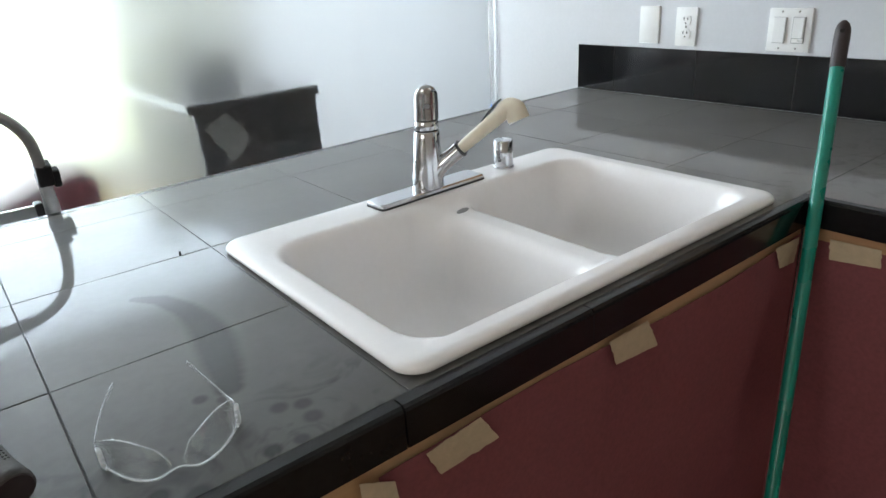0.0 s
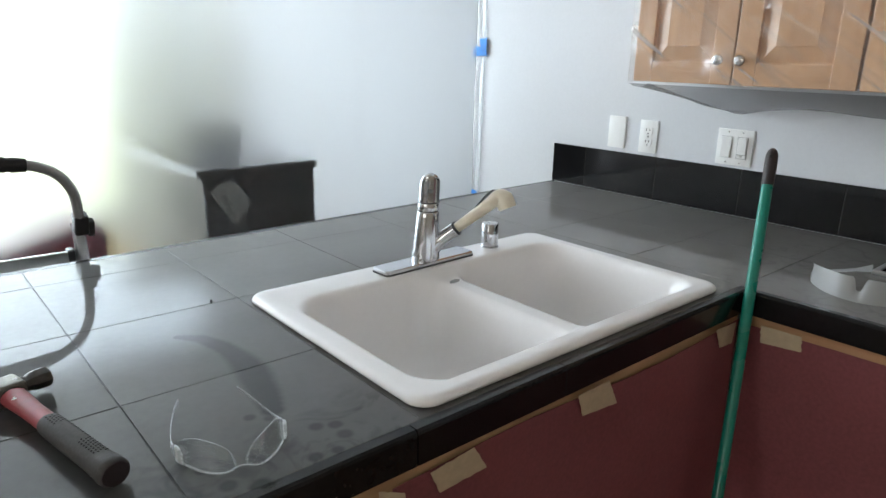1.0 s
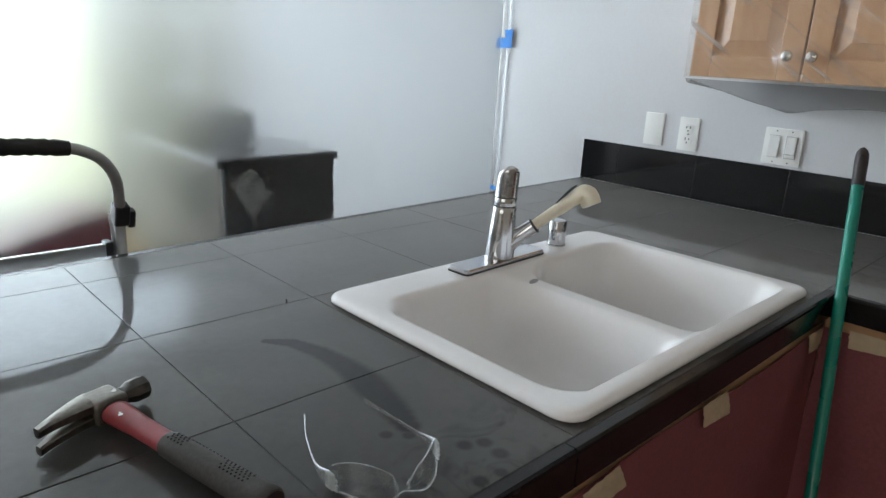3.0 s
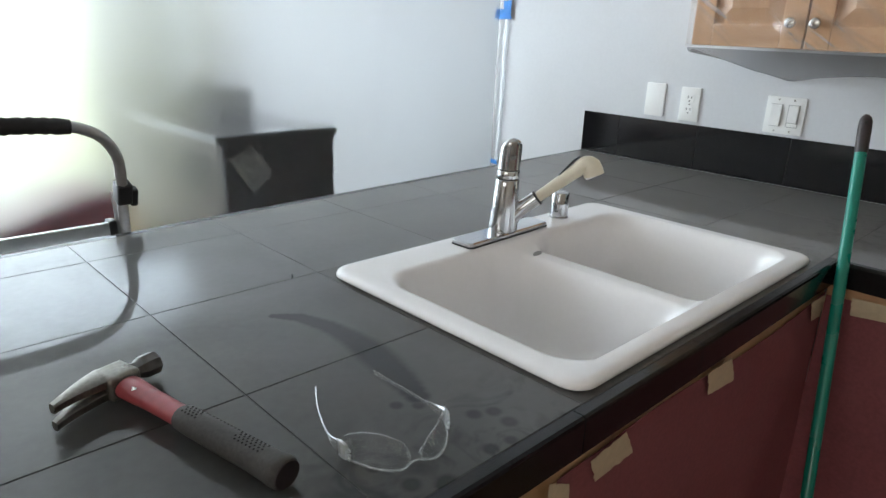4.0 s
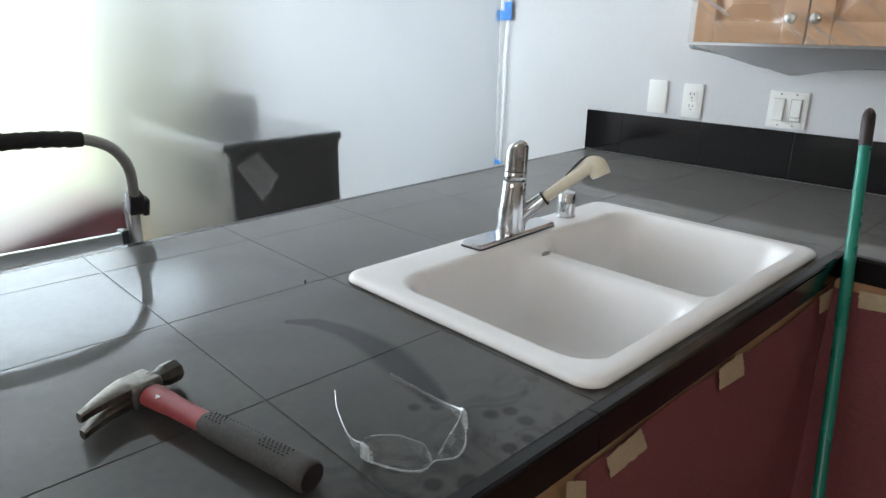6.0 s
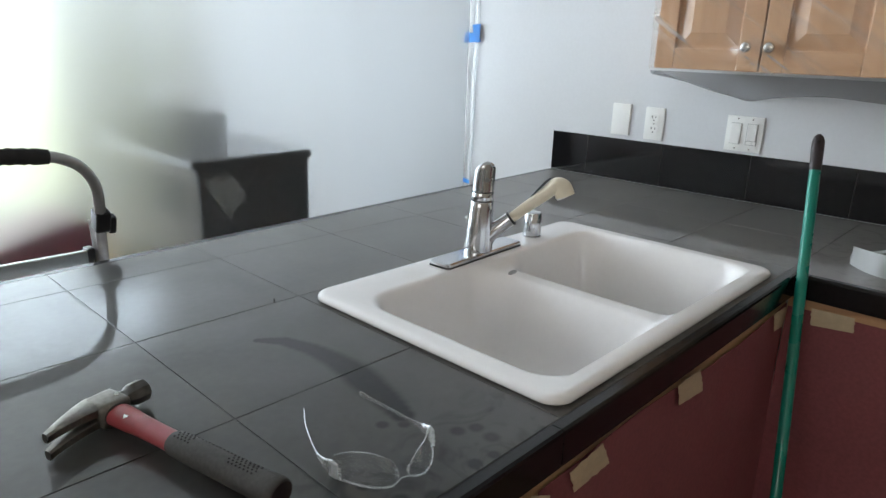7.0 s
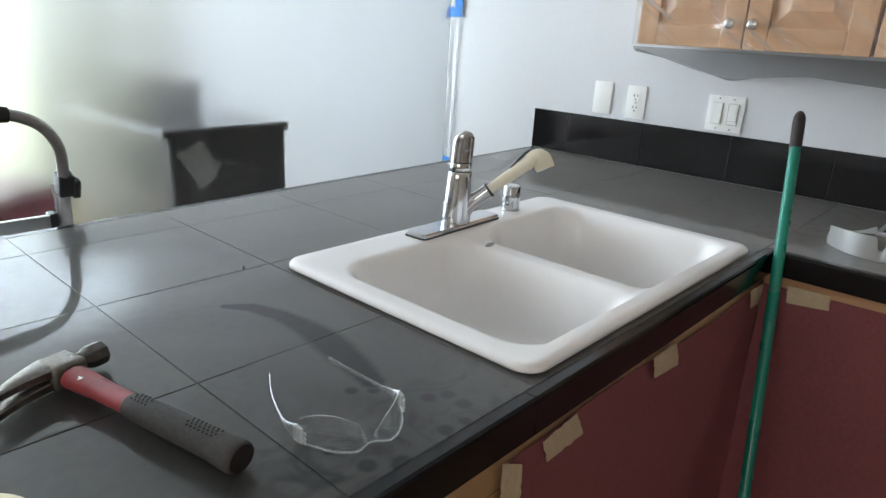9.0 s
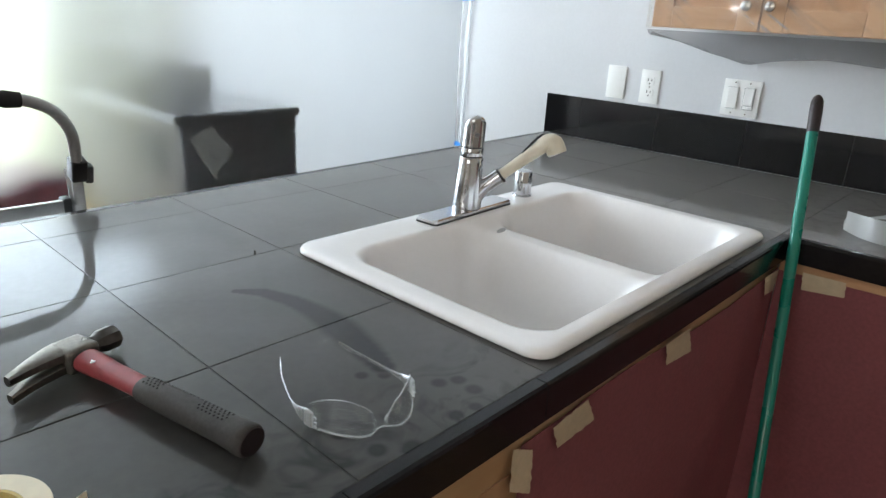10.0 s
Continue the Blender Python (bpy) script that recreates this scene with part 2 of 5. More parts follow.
def sheet_material():
    """Construction plastic: scatters what lies behind it, the more the farther it is."""
    m = bpy.data.materials.new("plastic_sheeting")
    m.use_nodes = True
    n, l = m.node_tree.nodes, m.node_tree.links
    n.remove(n["Principled BSDF"])
    rf, tl, gl = n.new("ShaderNodeBsdfRefraction"), n.new("ShaderNodeBsdfTranslucent"), n.new("ShaderNodeBsdfGlossy")
    rf.distribution = "BECKMANN"
    rf.inputs["IOR"].default_value, rf.inputs["Roughness"].default_value = 1.30, 0.29
    rf.inputs["Color"].default_value = (0.957, 0.980, 0.997, 1)
    tl.inputs["Color"].default_value = (0.9, 0.92, 0.94, 1)
    gl.inputs["Roughness"].default_value = 0.2
    geo, mp, t, bp = n.new("ShaderNodeNewGeometry"), n.new("ShaderNodeMapping"), n.new("ShaderNodeTexNoise"), n.new("ShaderNodeBump")
    mp.inputs["Scale"].default_value = (1.5, 1, 14)
    t.inputs["Scale"].default_value, t.inputs["Detail"].default_value = 2.2, 6.0
    l.new(geo.outputs["Position"], mp.inputs["Vector"])
    l.new(mp.outputs[0], t.inputs["Vector"])
    l.new(t.outputs[0], bp.inputs["Height"])
    bp.inputs["Strength"].default_value, bp.inputs["Distance"].default_value = 0.5, 0.01
    l.new(bp.outputs[0], gl.inputs["Normal"])
    # a second, wider scatter, and pale streaks painted where creases catch the light
    wide, wmix = n.new("ShaderNodeBsdfRefraction"), n.new("ShaderNodeMixShader")
    wide.inputs["IOR"].default_value, wide.inputs["Roughness"].default_value = 1.45, 0.85
    wmix.inputs[0].default_value = 0.25
    l.new(rf.outputs[0], wmix.inputs[1])
    l.new(wide.outputs[0], wmix.inputs[2])
    cm, ct, cp = n.new("ShaderNodeMapping"), n.new("ShaderNodeTexNoise"), n.new("ShaderNodeMapRange")
    cm.inputs["Scale"].default_value = (3.4, 1, 110)
    l.new(geo.outputs["Position"], cm.inputs["Vector"])
    ct.inputs["Scale"].default_value, ct.inputs["Detail"].default_value, ct.inputs["Distortion"].default_value = 1.0, 4.0, 0.5
    l.new(cm.outputs[0], ct.inputs["Vector"])
    cp.inputs["From Min"].default_value, cp.inputs["From Max"].default_value = 0.62, 0.70
    cp.inputs["To Min"].default_value, cp.inputs["To Max"].default_value = 0.014, 0.075
    # painted crease glints gather round one point and fade out from it
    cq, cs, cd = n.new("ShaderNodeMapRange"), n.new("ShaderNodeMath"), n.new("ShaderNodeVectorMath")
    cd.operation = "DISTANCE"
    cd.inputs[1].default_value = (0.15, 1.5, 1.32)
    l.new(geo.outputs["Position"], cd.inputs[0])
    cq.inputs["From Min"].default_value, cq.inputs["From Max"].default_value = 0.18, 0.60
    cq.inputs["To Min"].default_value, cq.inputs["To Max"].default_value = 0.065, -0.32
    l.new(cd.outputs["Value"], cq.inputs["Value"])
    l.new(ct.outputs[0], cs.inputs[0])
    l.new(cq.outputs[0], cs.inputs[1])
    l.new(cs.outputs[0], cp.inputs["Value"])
    a, b = n.new("ShaderNodeMixShader"), n.new("ShaderNodeMixShader")
    b.inputs[0].default_value = 0.018
    l.new(cp.outputs[0], a.inputs[0])
    l.new(wmix.outputs[0], a.inputs[1])
    l.new(tl.outputs[0], a.inputs[2])
    l.new(a.outputs[0], b.inputs[1])
    l.new(gl.outputs[0], b.inputs[2])
    l.new(b.outputs[0], n["Material Output"].inputs[0])
    return m


M_SHEET = sheet_material()


def tile_material():
    """Glazed slate-grey tile under building dust, wiped in an arc and dotted with prints; it pales towards the wall."""
    m = material("slate_tile", (0.0205, 0.020, 0.0195), 0.06, vary=0.2, scale=5, fine=60, bump=0.0, per_object=0.10, spec=0.2)
    n, l = m.node_tree.nodes, m.node_tree.links
    b = n["Principled BSDF"]
    geo, sep = n.new("ShaderNodeNewGeometry"), n.new("ShaderNodeSeparateXYZ")
    l.new(geo.outputs["Position"], sep.inputs[0])

    def calc(op, x, y):
        c = n.new("ShaderNodeMath")
        c.operation = op
        for k, v in enumerate((x, y)):
            if isinstance(v, (int, float)):
                c.inputs[k].default_value = v
            else:
                l.new(v, c.inputs[k])
        return c.outputs[0]

    # paler towards the wall: thicker dust plus curtain reflection put into the colour
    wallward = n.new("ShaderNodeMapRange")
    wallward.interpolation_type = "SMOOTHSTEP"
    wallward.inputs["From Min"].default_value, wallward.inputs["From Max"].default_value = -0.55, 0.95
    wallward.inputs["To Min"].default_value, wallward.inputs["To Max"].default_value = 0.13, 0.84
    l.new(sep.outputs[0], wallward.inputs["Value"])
    big, fine = n.new("ShaderNodeTexNoise"), n.new("ShaderNodeTexNoise")
    big.inputs["Scale"].default_value, big.inputs["Detail"].default_value, big.inputs["Distortion"].default_value = 5.0, 3.0, 0.8
    fine.inputs["Scale"].default_value, fine.inputs["Detail"].default_value = 70.0, 4.0
    for t in (big, fine):
        l.new(geo.outputs["Position"], t.inputs["Vector"])
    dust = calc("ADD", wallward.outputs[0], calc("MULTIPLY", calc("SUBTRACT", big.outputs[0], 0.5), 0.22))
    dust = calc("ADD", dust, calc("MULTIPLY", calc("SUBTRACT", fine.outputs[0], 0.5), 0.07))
    arc = [(-0.162, 0.185, 0.009), (-0.148, 0.171, 0.013), (-0.133, 0.155, 0.017), (-0.125, 0.130, 0.019), (-0.117, 0.104, 0.021), (-0.114, 0.075, 0.023), (-0.113, 0.047, 0.026),
           (-0.114, 0.020, 0.029), (-0.116, -0.006, 0.031), (-0.121, -0.033, 0.031), (-0.127, -0.059, 0.029), (-0.132, -0.085, 0.027), (-0.137, -0.109, 0.024), (-0.146, -0.140, 0.019)]
    dots = [(-0.121, -0.215, 0.012), (-0.098, -0.226, 0.012), (-0.100, -0.253, 0.013), (-0.127, -0.279, 0.010), (-0.157, -0.275, 0.012),
            (-0.263, -0.263, 0.013), (-0.233, -0.286, 0.016), (-0.180, -0.139, 0.010), (-0.159, -0.157, 0.010), (-0.276, -0.217, 0.009)]
    arc += [tuple((p + q) / 2 for p, q in zip(a, c)) for a, c in zip(arc, arc[1:])]
    wiped = None
    for k, (x, y, r) in enumerate(arc + dots):
        d, mr = n.new("ShaderNodeVectorMath"), n.new("ShaderNodeMapRange")
        d.operation = "DISTANCE"
        d.inputs[1].default_value = (x, y, ZC)
        l.new(geo.outputs["Position"], d.inputs[0])
        mr.interpolation_type = "SMOOTHSTEP"
        mr.inputs["From Min"].default_value, mr.inputs["From Max"].default_value = r * 0.45, r * 1.15
        mr.inputs["To Min"].default_value, mr.inputs["To Max"].default_value = (1.0 if k < len(arc) else 0.62), 0.0
        l.new(d.outputs["Value"], mr.inputs["Value"])
        wiped = mr.outputs[0] if wiped is None else calc("MAXIMUM", wiped, mr.outputs[0])
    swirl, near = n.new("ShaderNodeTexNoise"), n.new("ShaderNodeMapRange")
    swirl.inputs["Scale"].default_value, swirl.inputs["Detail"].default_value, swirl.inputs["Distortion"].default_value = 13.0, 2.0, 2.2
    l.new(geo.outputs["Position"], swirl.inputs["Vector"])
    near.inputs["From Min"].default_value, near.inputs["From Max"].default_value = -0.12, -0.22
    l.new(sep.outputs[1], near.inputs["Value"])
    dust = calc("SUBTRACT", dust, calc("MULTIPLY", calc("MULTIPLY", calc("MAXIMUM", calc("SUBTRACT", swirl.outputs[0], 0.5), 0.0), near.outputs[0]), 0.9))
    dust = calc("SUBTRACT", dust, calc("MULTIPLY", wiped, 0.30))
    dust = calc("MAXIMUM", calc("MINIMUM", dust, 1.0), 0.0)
    old = b.inputs["Base Color"].links[0].from_socket
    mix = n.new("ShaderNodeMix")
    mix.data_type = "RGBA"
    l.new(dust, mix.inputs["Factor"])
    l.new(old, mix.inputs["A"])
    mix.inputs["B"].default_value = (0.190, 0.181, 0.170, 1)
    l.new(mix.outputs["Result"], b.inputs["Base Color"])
    # a polished glaze lies over all; dust and smears only dull it a little
    glaze = calc("SUBTRACT", 0.70, calc("ADD", calc("MULTIPLY", wallward.outputs[0], 0.10), calc("MULTIPLY", wiped, 0.10)))
    l.new(glaze, b.inputs["Coat Weight"])
    b.inputs["Coat IOR"].default_value, b.inputs["Coat Roughness"].default_value = 1.5, 0.028
    for old_link in list(b.inputs["Roughness"].links):
        l.remove(old_link)
    b.inputs["Roughness"].default_value = 0.6
    b.inputs["Specular IOR Level"].default_value = 0.1
    return m


M_TILE = tile_material()

# ---- mesh helpers ----
def part(name, bm, mat, parent=None, label="", smooth=False):
    me = bpy.data.meshes.new(name)
    bmesh.ops.recalc_face_normals(bm, faces=bm.faces)
    bm.to_mesh(me)
    bm.free()
    me.materials.append(mat)
    if smooth:
        for p in me.polygons:
            p.use_smooth = True
        me.set_sharp_from_angle(angle=radians(38))
    ob = new(name, me)
    ob.parent = parent
    if label:
        ob["label"] = label
    return ob


def thing(name, label, category, group="", kind="", at=(0, 0, 0)):
    ob = new(name)
    ob.empty_display_size = 0.05
    ob.location = at
    return tagged(ob, label, category, group, kind)


def box(x0, x1, y0, y1, z0, z1, bevel=0.0, seg=2, bm=None):
    bm = bm or bmesh.new()
    made = bmesh.ops.create_cube(bm, size=1.0, matrix=Matrix.LocRotScale(
        ((x0 + x1) / 2, (y0 + y1) / 2, (z0 + z1) / 2), None, (abs(x1 - x0), abs(y1 - y0), abs(z1 - z0))))
    if bevel:
        edges = list({e for v in made["verts"] for e in v.link_edges})
        bmesh.ops.bevel(bm, geom=edges, offset=bevel, segments=seg, affect="EDGES", profile=0.6)
    return bm


def moved(bm, m):
    bmesh.ops.transform(bm, matrix=m, verts=bm.verts)
    return bm


def tube(points, radii, seg=16, flat=1.0, up=(0, 0, 1), bm=None, closed=True):
    """A round or oval tube along points; radii one number or one a point; flat squeezes it along up."""
    bm = bm or bmesh.new()
    pts = [Vector(p) for p in points]
    rs = radii if isinstance(radii, (list, tuple)) else [radii] * len(pts)
    rings = []
    for i, p in enumerate(pts):
        d = (pts[min(i + 1, len(pts) - 1)] - pts[max(i - 1, 0)]).normalized()
        side = d.cross(Vector(up))
        side = side.normalized() if side.length > 1e-4 else d.orthogonal().normalized()
        top = side.cross(d).normalized()
        rings.append([bm.verts.new(p + rs[i] * (math.cos(a) * side + flat * math.sin(a) * top))
                      for a in (2 * math.pi * k / seg for k in range(seg))])
    for a, b in zip(rings, rings[1:]):
        for k in range(seg):
            bm.faces.new((a[k], a[(k + 1) % seg], b[(k + 1) % seg], b[k]))
    if closed:
        bm.faces.new(rings[0][::-1])
        bm.faces.new(rings[-1])
    return bm


def smooth_path(points, n=6):
    """A Catmull-Rom curve through points."""
    p = [Vector(q) for q in points]
    p = [2 * p[0] - p[1], *p, 2 * p[-1] - p[-2]]
    out = []
    for i in range(1, len(p) - 2):
        for k in range(n):
            t = k / n
            out.append(0.5 * (2 * p[i] + (p[i + 1] - p[i - 1]) * t + (2 * p[i - 1] - 5 * p[i] + 4 * p[i + 1] - p[i + 2]) * t * t
                              + (3 * p[i] - p[i - 1] - 3 * p[i + 1] + p[i + 2]) * t ** 3))
    return out + [p[-2]]


def lathe(profile, seg=32):
    """Turns rows of (radius, height) round z."""
    bm = bmesh.new()
    rings = []
    for r, z in profile:
        if r < 1e-5:
            rings.append([bm.verts.new((0, 0, z))])
        else:
            rings.append([bm.verts.new((r * math.cos(2 * math.pi * k / seg), r * math.sin(2 * math.pi * k / seg), z)) for k in range(seg)])
    for a, b in zip(rings, rings[1:]):
        for k in range(seg):
            k2 = (k + 1) % seg
            if len(a) == 1 and len(b) > 1:
                bm.faces.new((a[0], b[k2], b[k]))
            elif len(b) == 1 and len(a) > 1:
                bm.faces.new((a[k], a[k2], b[0]))
            elif len(a) > 1:
                bm.faces.new((a[k], a[k2], b[k2], b[k]))
    return bm


def round_rect(x0, x1, y0, y1, r, n=8):
    out = []
    for cx, cy, a0 in ((x1 - r, y1 - r, 0), (x0 + r, y1 - r, 90), (x0 + r, y0 + r, 180), (x1 - r, y0 + r, 270)):
        for k in range(n + 1):
            a = radians(a0 + 90 * k / n)
            out.append((cx + r * math.cos(a), cy + r * math.sin(a)))
    return out


def prism(poly, z0, z1, chamfer=0.0):
    """Extrudes an outline; chamfer takes the top edge off."""
    bm = bmesh.new()
    low = [bm.verts.new((x, y, z0)) for x, y in poly]
    high = [bm.verts.new((x, y, z1)) for x, y in poly]
    n = len(poly)
    for k in range(n):
        bm.faces.new((low[k], low[(k + 1) % n], high[(k + 1) % n], high[k]))
    top = bm.faces.new(high)
    bm.faces.new(low[::-1])
    if chamfer:
        bmesh.ops.bevel(bm, geom=list(top.edges), offset=chamfer, segments=1, affect="EDGES")
    return bm


def sheet(fn, nu, nv, thick=0.0):
    """A surface fn(u, v) over the unit square; thick gives it a second side along its normals."""
    bm = bmesh.new()
    g = [[bm.verts.new(fn(i / nu, j / nv)) for j in range(nv + 1)] for i in range(nu + 1)]
    for i in range(nu):
        for j in range(nv):
            bm.faces.new((g[i][j], g[i + 1][j], g[i + 1][j + 1], g[i][j + 1]))
    if thick:
        bmesh.ops.recalc_face_normals(bm, faces=bm.faces)
        bmesh.ops.solidify(bm, geom=list(bm.faces), thickness=thick)
    return bm


def back_edge(x):
    """The back edge of the peninsula, which runs a little askew."""
    return YB - 0.043 * (XB - x)


def curtain_y(x, z):
    t = max(0.0, min(1.0, (1.54 - x) / 0.5))
    return YP + 0.172 * t * t * (3 - 2 * t) + 0.003 * math.sin(5.1 * x + 0.8 * z) + 0.002 * noise.noise((1.7 * x, 2.0, 5.0 * z)) + 0.002 * noise.noise((6 * x, 7.0, 2.2 * z))


# ---- structure ----
def wall(name, x0, x1, y0, y1, z0, z1, mat, label):
    ob = part(name, box(x0, x1, y0, y1, z0, z1), mat)
    return tagged(ob, label, "wall", kind="structure")


tagged(part("floor", box(XL - 0.15, XW + 0.15, YS - 0.15, YN + 0.15, -0.12, 0), M_FLOOR), "brown wooden plank floor under the whole room", "floor", kind="structure")
tagged(part("ceiling", box(XL - 0.15, XW + 0.15, YS - 0.15, YN + 0.15, HC, HC + 0.12), M_WHITE), "plain white painted ceiling", "ceiling", kind="structure")
wall("wall_east", XW, XW + 0.12, YS, YN, 0, HC, M_WALL, "pale blue-grey painted wall behind the backsplash")
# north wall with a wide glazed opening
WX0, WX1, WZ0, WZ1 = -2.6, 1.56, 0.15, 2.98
north = thing("wall_north", "pale painted wall with a wide glazed opening", "wall", kind="structure")
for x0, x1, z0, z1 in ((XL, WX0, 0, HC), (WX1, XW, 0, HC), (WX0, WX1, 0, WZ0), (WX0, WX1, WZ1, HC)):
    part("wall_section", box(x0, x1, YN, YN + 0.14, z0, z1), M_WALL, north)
wall("wall_south", XL, XW, YS - 0.14, YS, 0, HC, M_TAN, "unseen kitchen wall behind the camera, toned tan to cut bounce light")
# unseen west wall; its kitchen window beside the camera is added for fill light
KY0, KY1, KZ0, KZ1 = -1.9, 0.1, 1.0, 2.3
west = thing("wall_west", "unseen wall toned tan to cut bounce light, with a window opening", "wall", kind="structure")
for y0, y1, z0, z1 in ((YS, KY0, 0, HC), (KY1, YN, 0, HC), (KY0, KY1, 0, KZ0), (KY0, KY1, KZ1, HC)):
    part("wall_section", box(XL - 0.14, XL, y0, y1, z0, z1), M_TAN, west)


def window(name, x0, x1, z0, z1, y, label, mullions, m=None):
    w = thing(name, label, "window", kind="structure")
    f = 0.05
    for a, b, c, d in ((x0, x0 + f, z0, z1), (x1 - f, x1, z0, z1), (x0 + f, x1 - f, z0, z0 + f), (x0 + f, x1 - f, z1 - f, z1)):
        part("window_frame", box(a, b, y - 0.03, y + 0.03, c, d, 0.004), M_WHITE, w)
    xs = [x0 + f + (x1 - x0 - 2 * f) * k / mullions for k in range(mullions + 1)]
    for x in xs[1:-1]:
        part("mullion", box(x - 0.025, x + 0.025, y - 0.028, y + 0.028, z0 + f, z1 - f, 0.004), M_WHITE, w)
    for a, b in zip(xs, xs[1:]):
        p = part("pane", box(a + 0.02, b - 0.02, y - 0.003, y + 0.003, z0 + f, z1 - f), M_GLASS, w)
        p.visible_shadow = False
    if m:
        w.matrix_basis = m


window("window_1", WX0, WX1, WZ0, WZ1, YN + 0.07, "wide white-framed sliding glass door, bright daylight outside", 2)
window("window_2", KY0, KY1, KZ0, KZ1, 0.07, "unseen white-framed kitchen window added for fill light", 2, pose(XL, 0, 0, 0, 0, 90))


def backdrop_material(name, strength, leafy):
    m = bpy.data.materials.new(name)
    m.use_nodes = True
    n, l = m.node_tree.nodes, m.node_tree.links
    n.remove(n["Principled BSDF"])
    em, geo, t, cr = n.new("ShaderNodeEmission"), n.new("ShaderNodeNewGeometry"), n.new("ShaderNodeTexNoise"), n.new("ShaderNodeValToRGB")
    em.inputs["Strength"].default_value = strength
    sep, mr, ad = n.new("ShaderNodeSeparateXYZ"), n.new("ShaderNodeMapRange"), n.new("ShaderNodeMath")
    l.new(geo.outputs["Position"], sep.inputs[0])
    mr.inputs["From Min"].default_value, mr.inputs["From Max"].default_value = -0.55, 0.60
    l.new(sep.outputs[0], mr.inputs["Value"])
    t.inputs["Scale"].default_value, t.inputs["Detail"].default_value = 1.6, 6.0
    l.new(geo.outputs["Position"], t.inputs["Vector"])
    ad.operation = "MULTIPLY_ADD"
    ad.inputs[1].default_value, ad.inputs[2].default_value = 0.35, -0.1
    l.new(t.outputs[0], ad.inputs[0])
    low, below = n.new("ShaderNodeMapRange"), n.new("ShaderNodeMath")
    low.inputs["From Min"].default_value, low.inputs["From Max"].default_value = 1.9, 2.6
    low.inputs["To Min"].default_value, low.inputs["To Max"].default_value = 1.0, 0.0
    l.new(sep.outputs[2], low.inputs["Value"])
    below.operation = "MULTIPLY"
    l.new(mr.outputs[0], below.inputs[0])
    l.new(low.outputs[0], below.inputs[1])
    sm = n.new("ShaderNodeMath")
    l.new(below.outputs[0], sm.inputs[0])
    l.new(ad.outputs[0], sm.inputs[1])
    cr.color_ramp.elements[0].position, cr.color_ramp.elements[1].position = 0.25, 0.85
    cr.color_ramp.elements[0].color = (0.79, 0.89, 0.985, 1) if leafy else (1.0, 0.955, 0.91, 1)
    cr.color_ramp.elements[1].color = (0.115, 0.128, 0.075, 1) if leafy else (1.0, 0.955, 0.91, 1)
    if leafy:
        cr.color_ramp.elements.new(0.55).color = (0.50, 0.55, 0.33, 1)
    l.new(sm.outputs[0], cr.inputs[0])
    l.new(cr.outputs[0], em.inputs[0])
    l.new(em.outputs[0], n["Material Output"].inputs[0])
    return m


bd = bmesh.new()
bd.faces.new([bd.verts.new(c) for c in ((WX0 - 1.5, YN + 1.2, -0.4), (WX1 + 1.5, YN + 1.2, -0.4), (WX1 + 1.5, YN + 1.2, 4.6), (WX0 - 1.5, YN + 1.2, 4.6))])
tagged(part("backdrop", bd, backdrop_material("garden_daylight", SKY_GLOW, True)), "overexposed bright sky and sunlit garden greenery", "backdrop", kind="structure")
# glowing panel behind the added window supplies the kitchen fill light
bd = bmesh.new()
bd.faces.new([bd.verts.new(c) for c in ((XL - 0.6, KY0 - 0.4, 0.6), (XL - 0.6, KY1 + 0.4, 0.6), (XL - 0.6, KY1 + 0.4, 2.7), (XL - 0.6, KY0 - 0.4, 2.7))])
tagged(part("backdrop", bd, backdrop_material("kitchen_fill_glow", KITCHEN_FILL, False)), "glowing fill panel outside the added kitchen window", "backdrop", kind="structure")
tagged(part("ground", box(-60, 60, -60, 60, -0.4, -0.2), material("lawn", (0.06, 0.09, 0.03), 0.9)), "green lawn around the house", "ground", kind="structure")

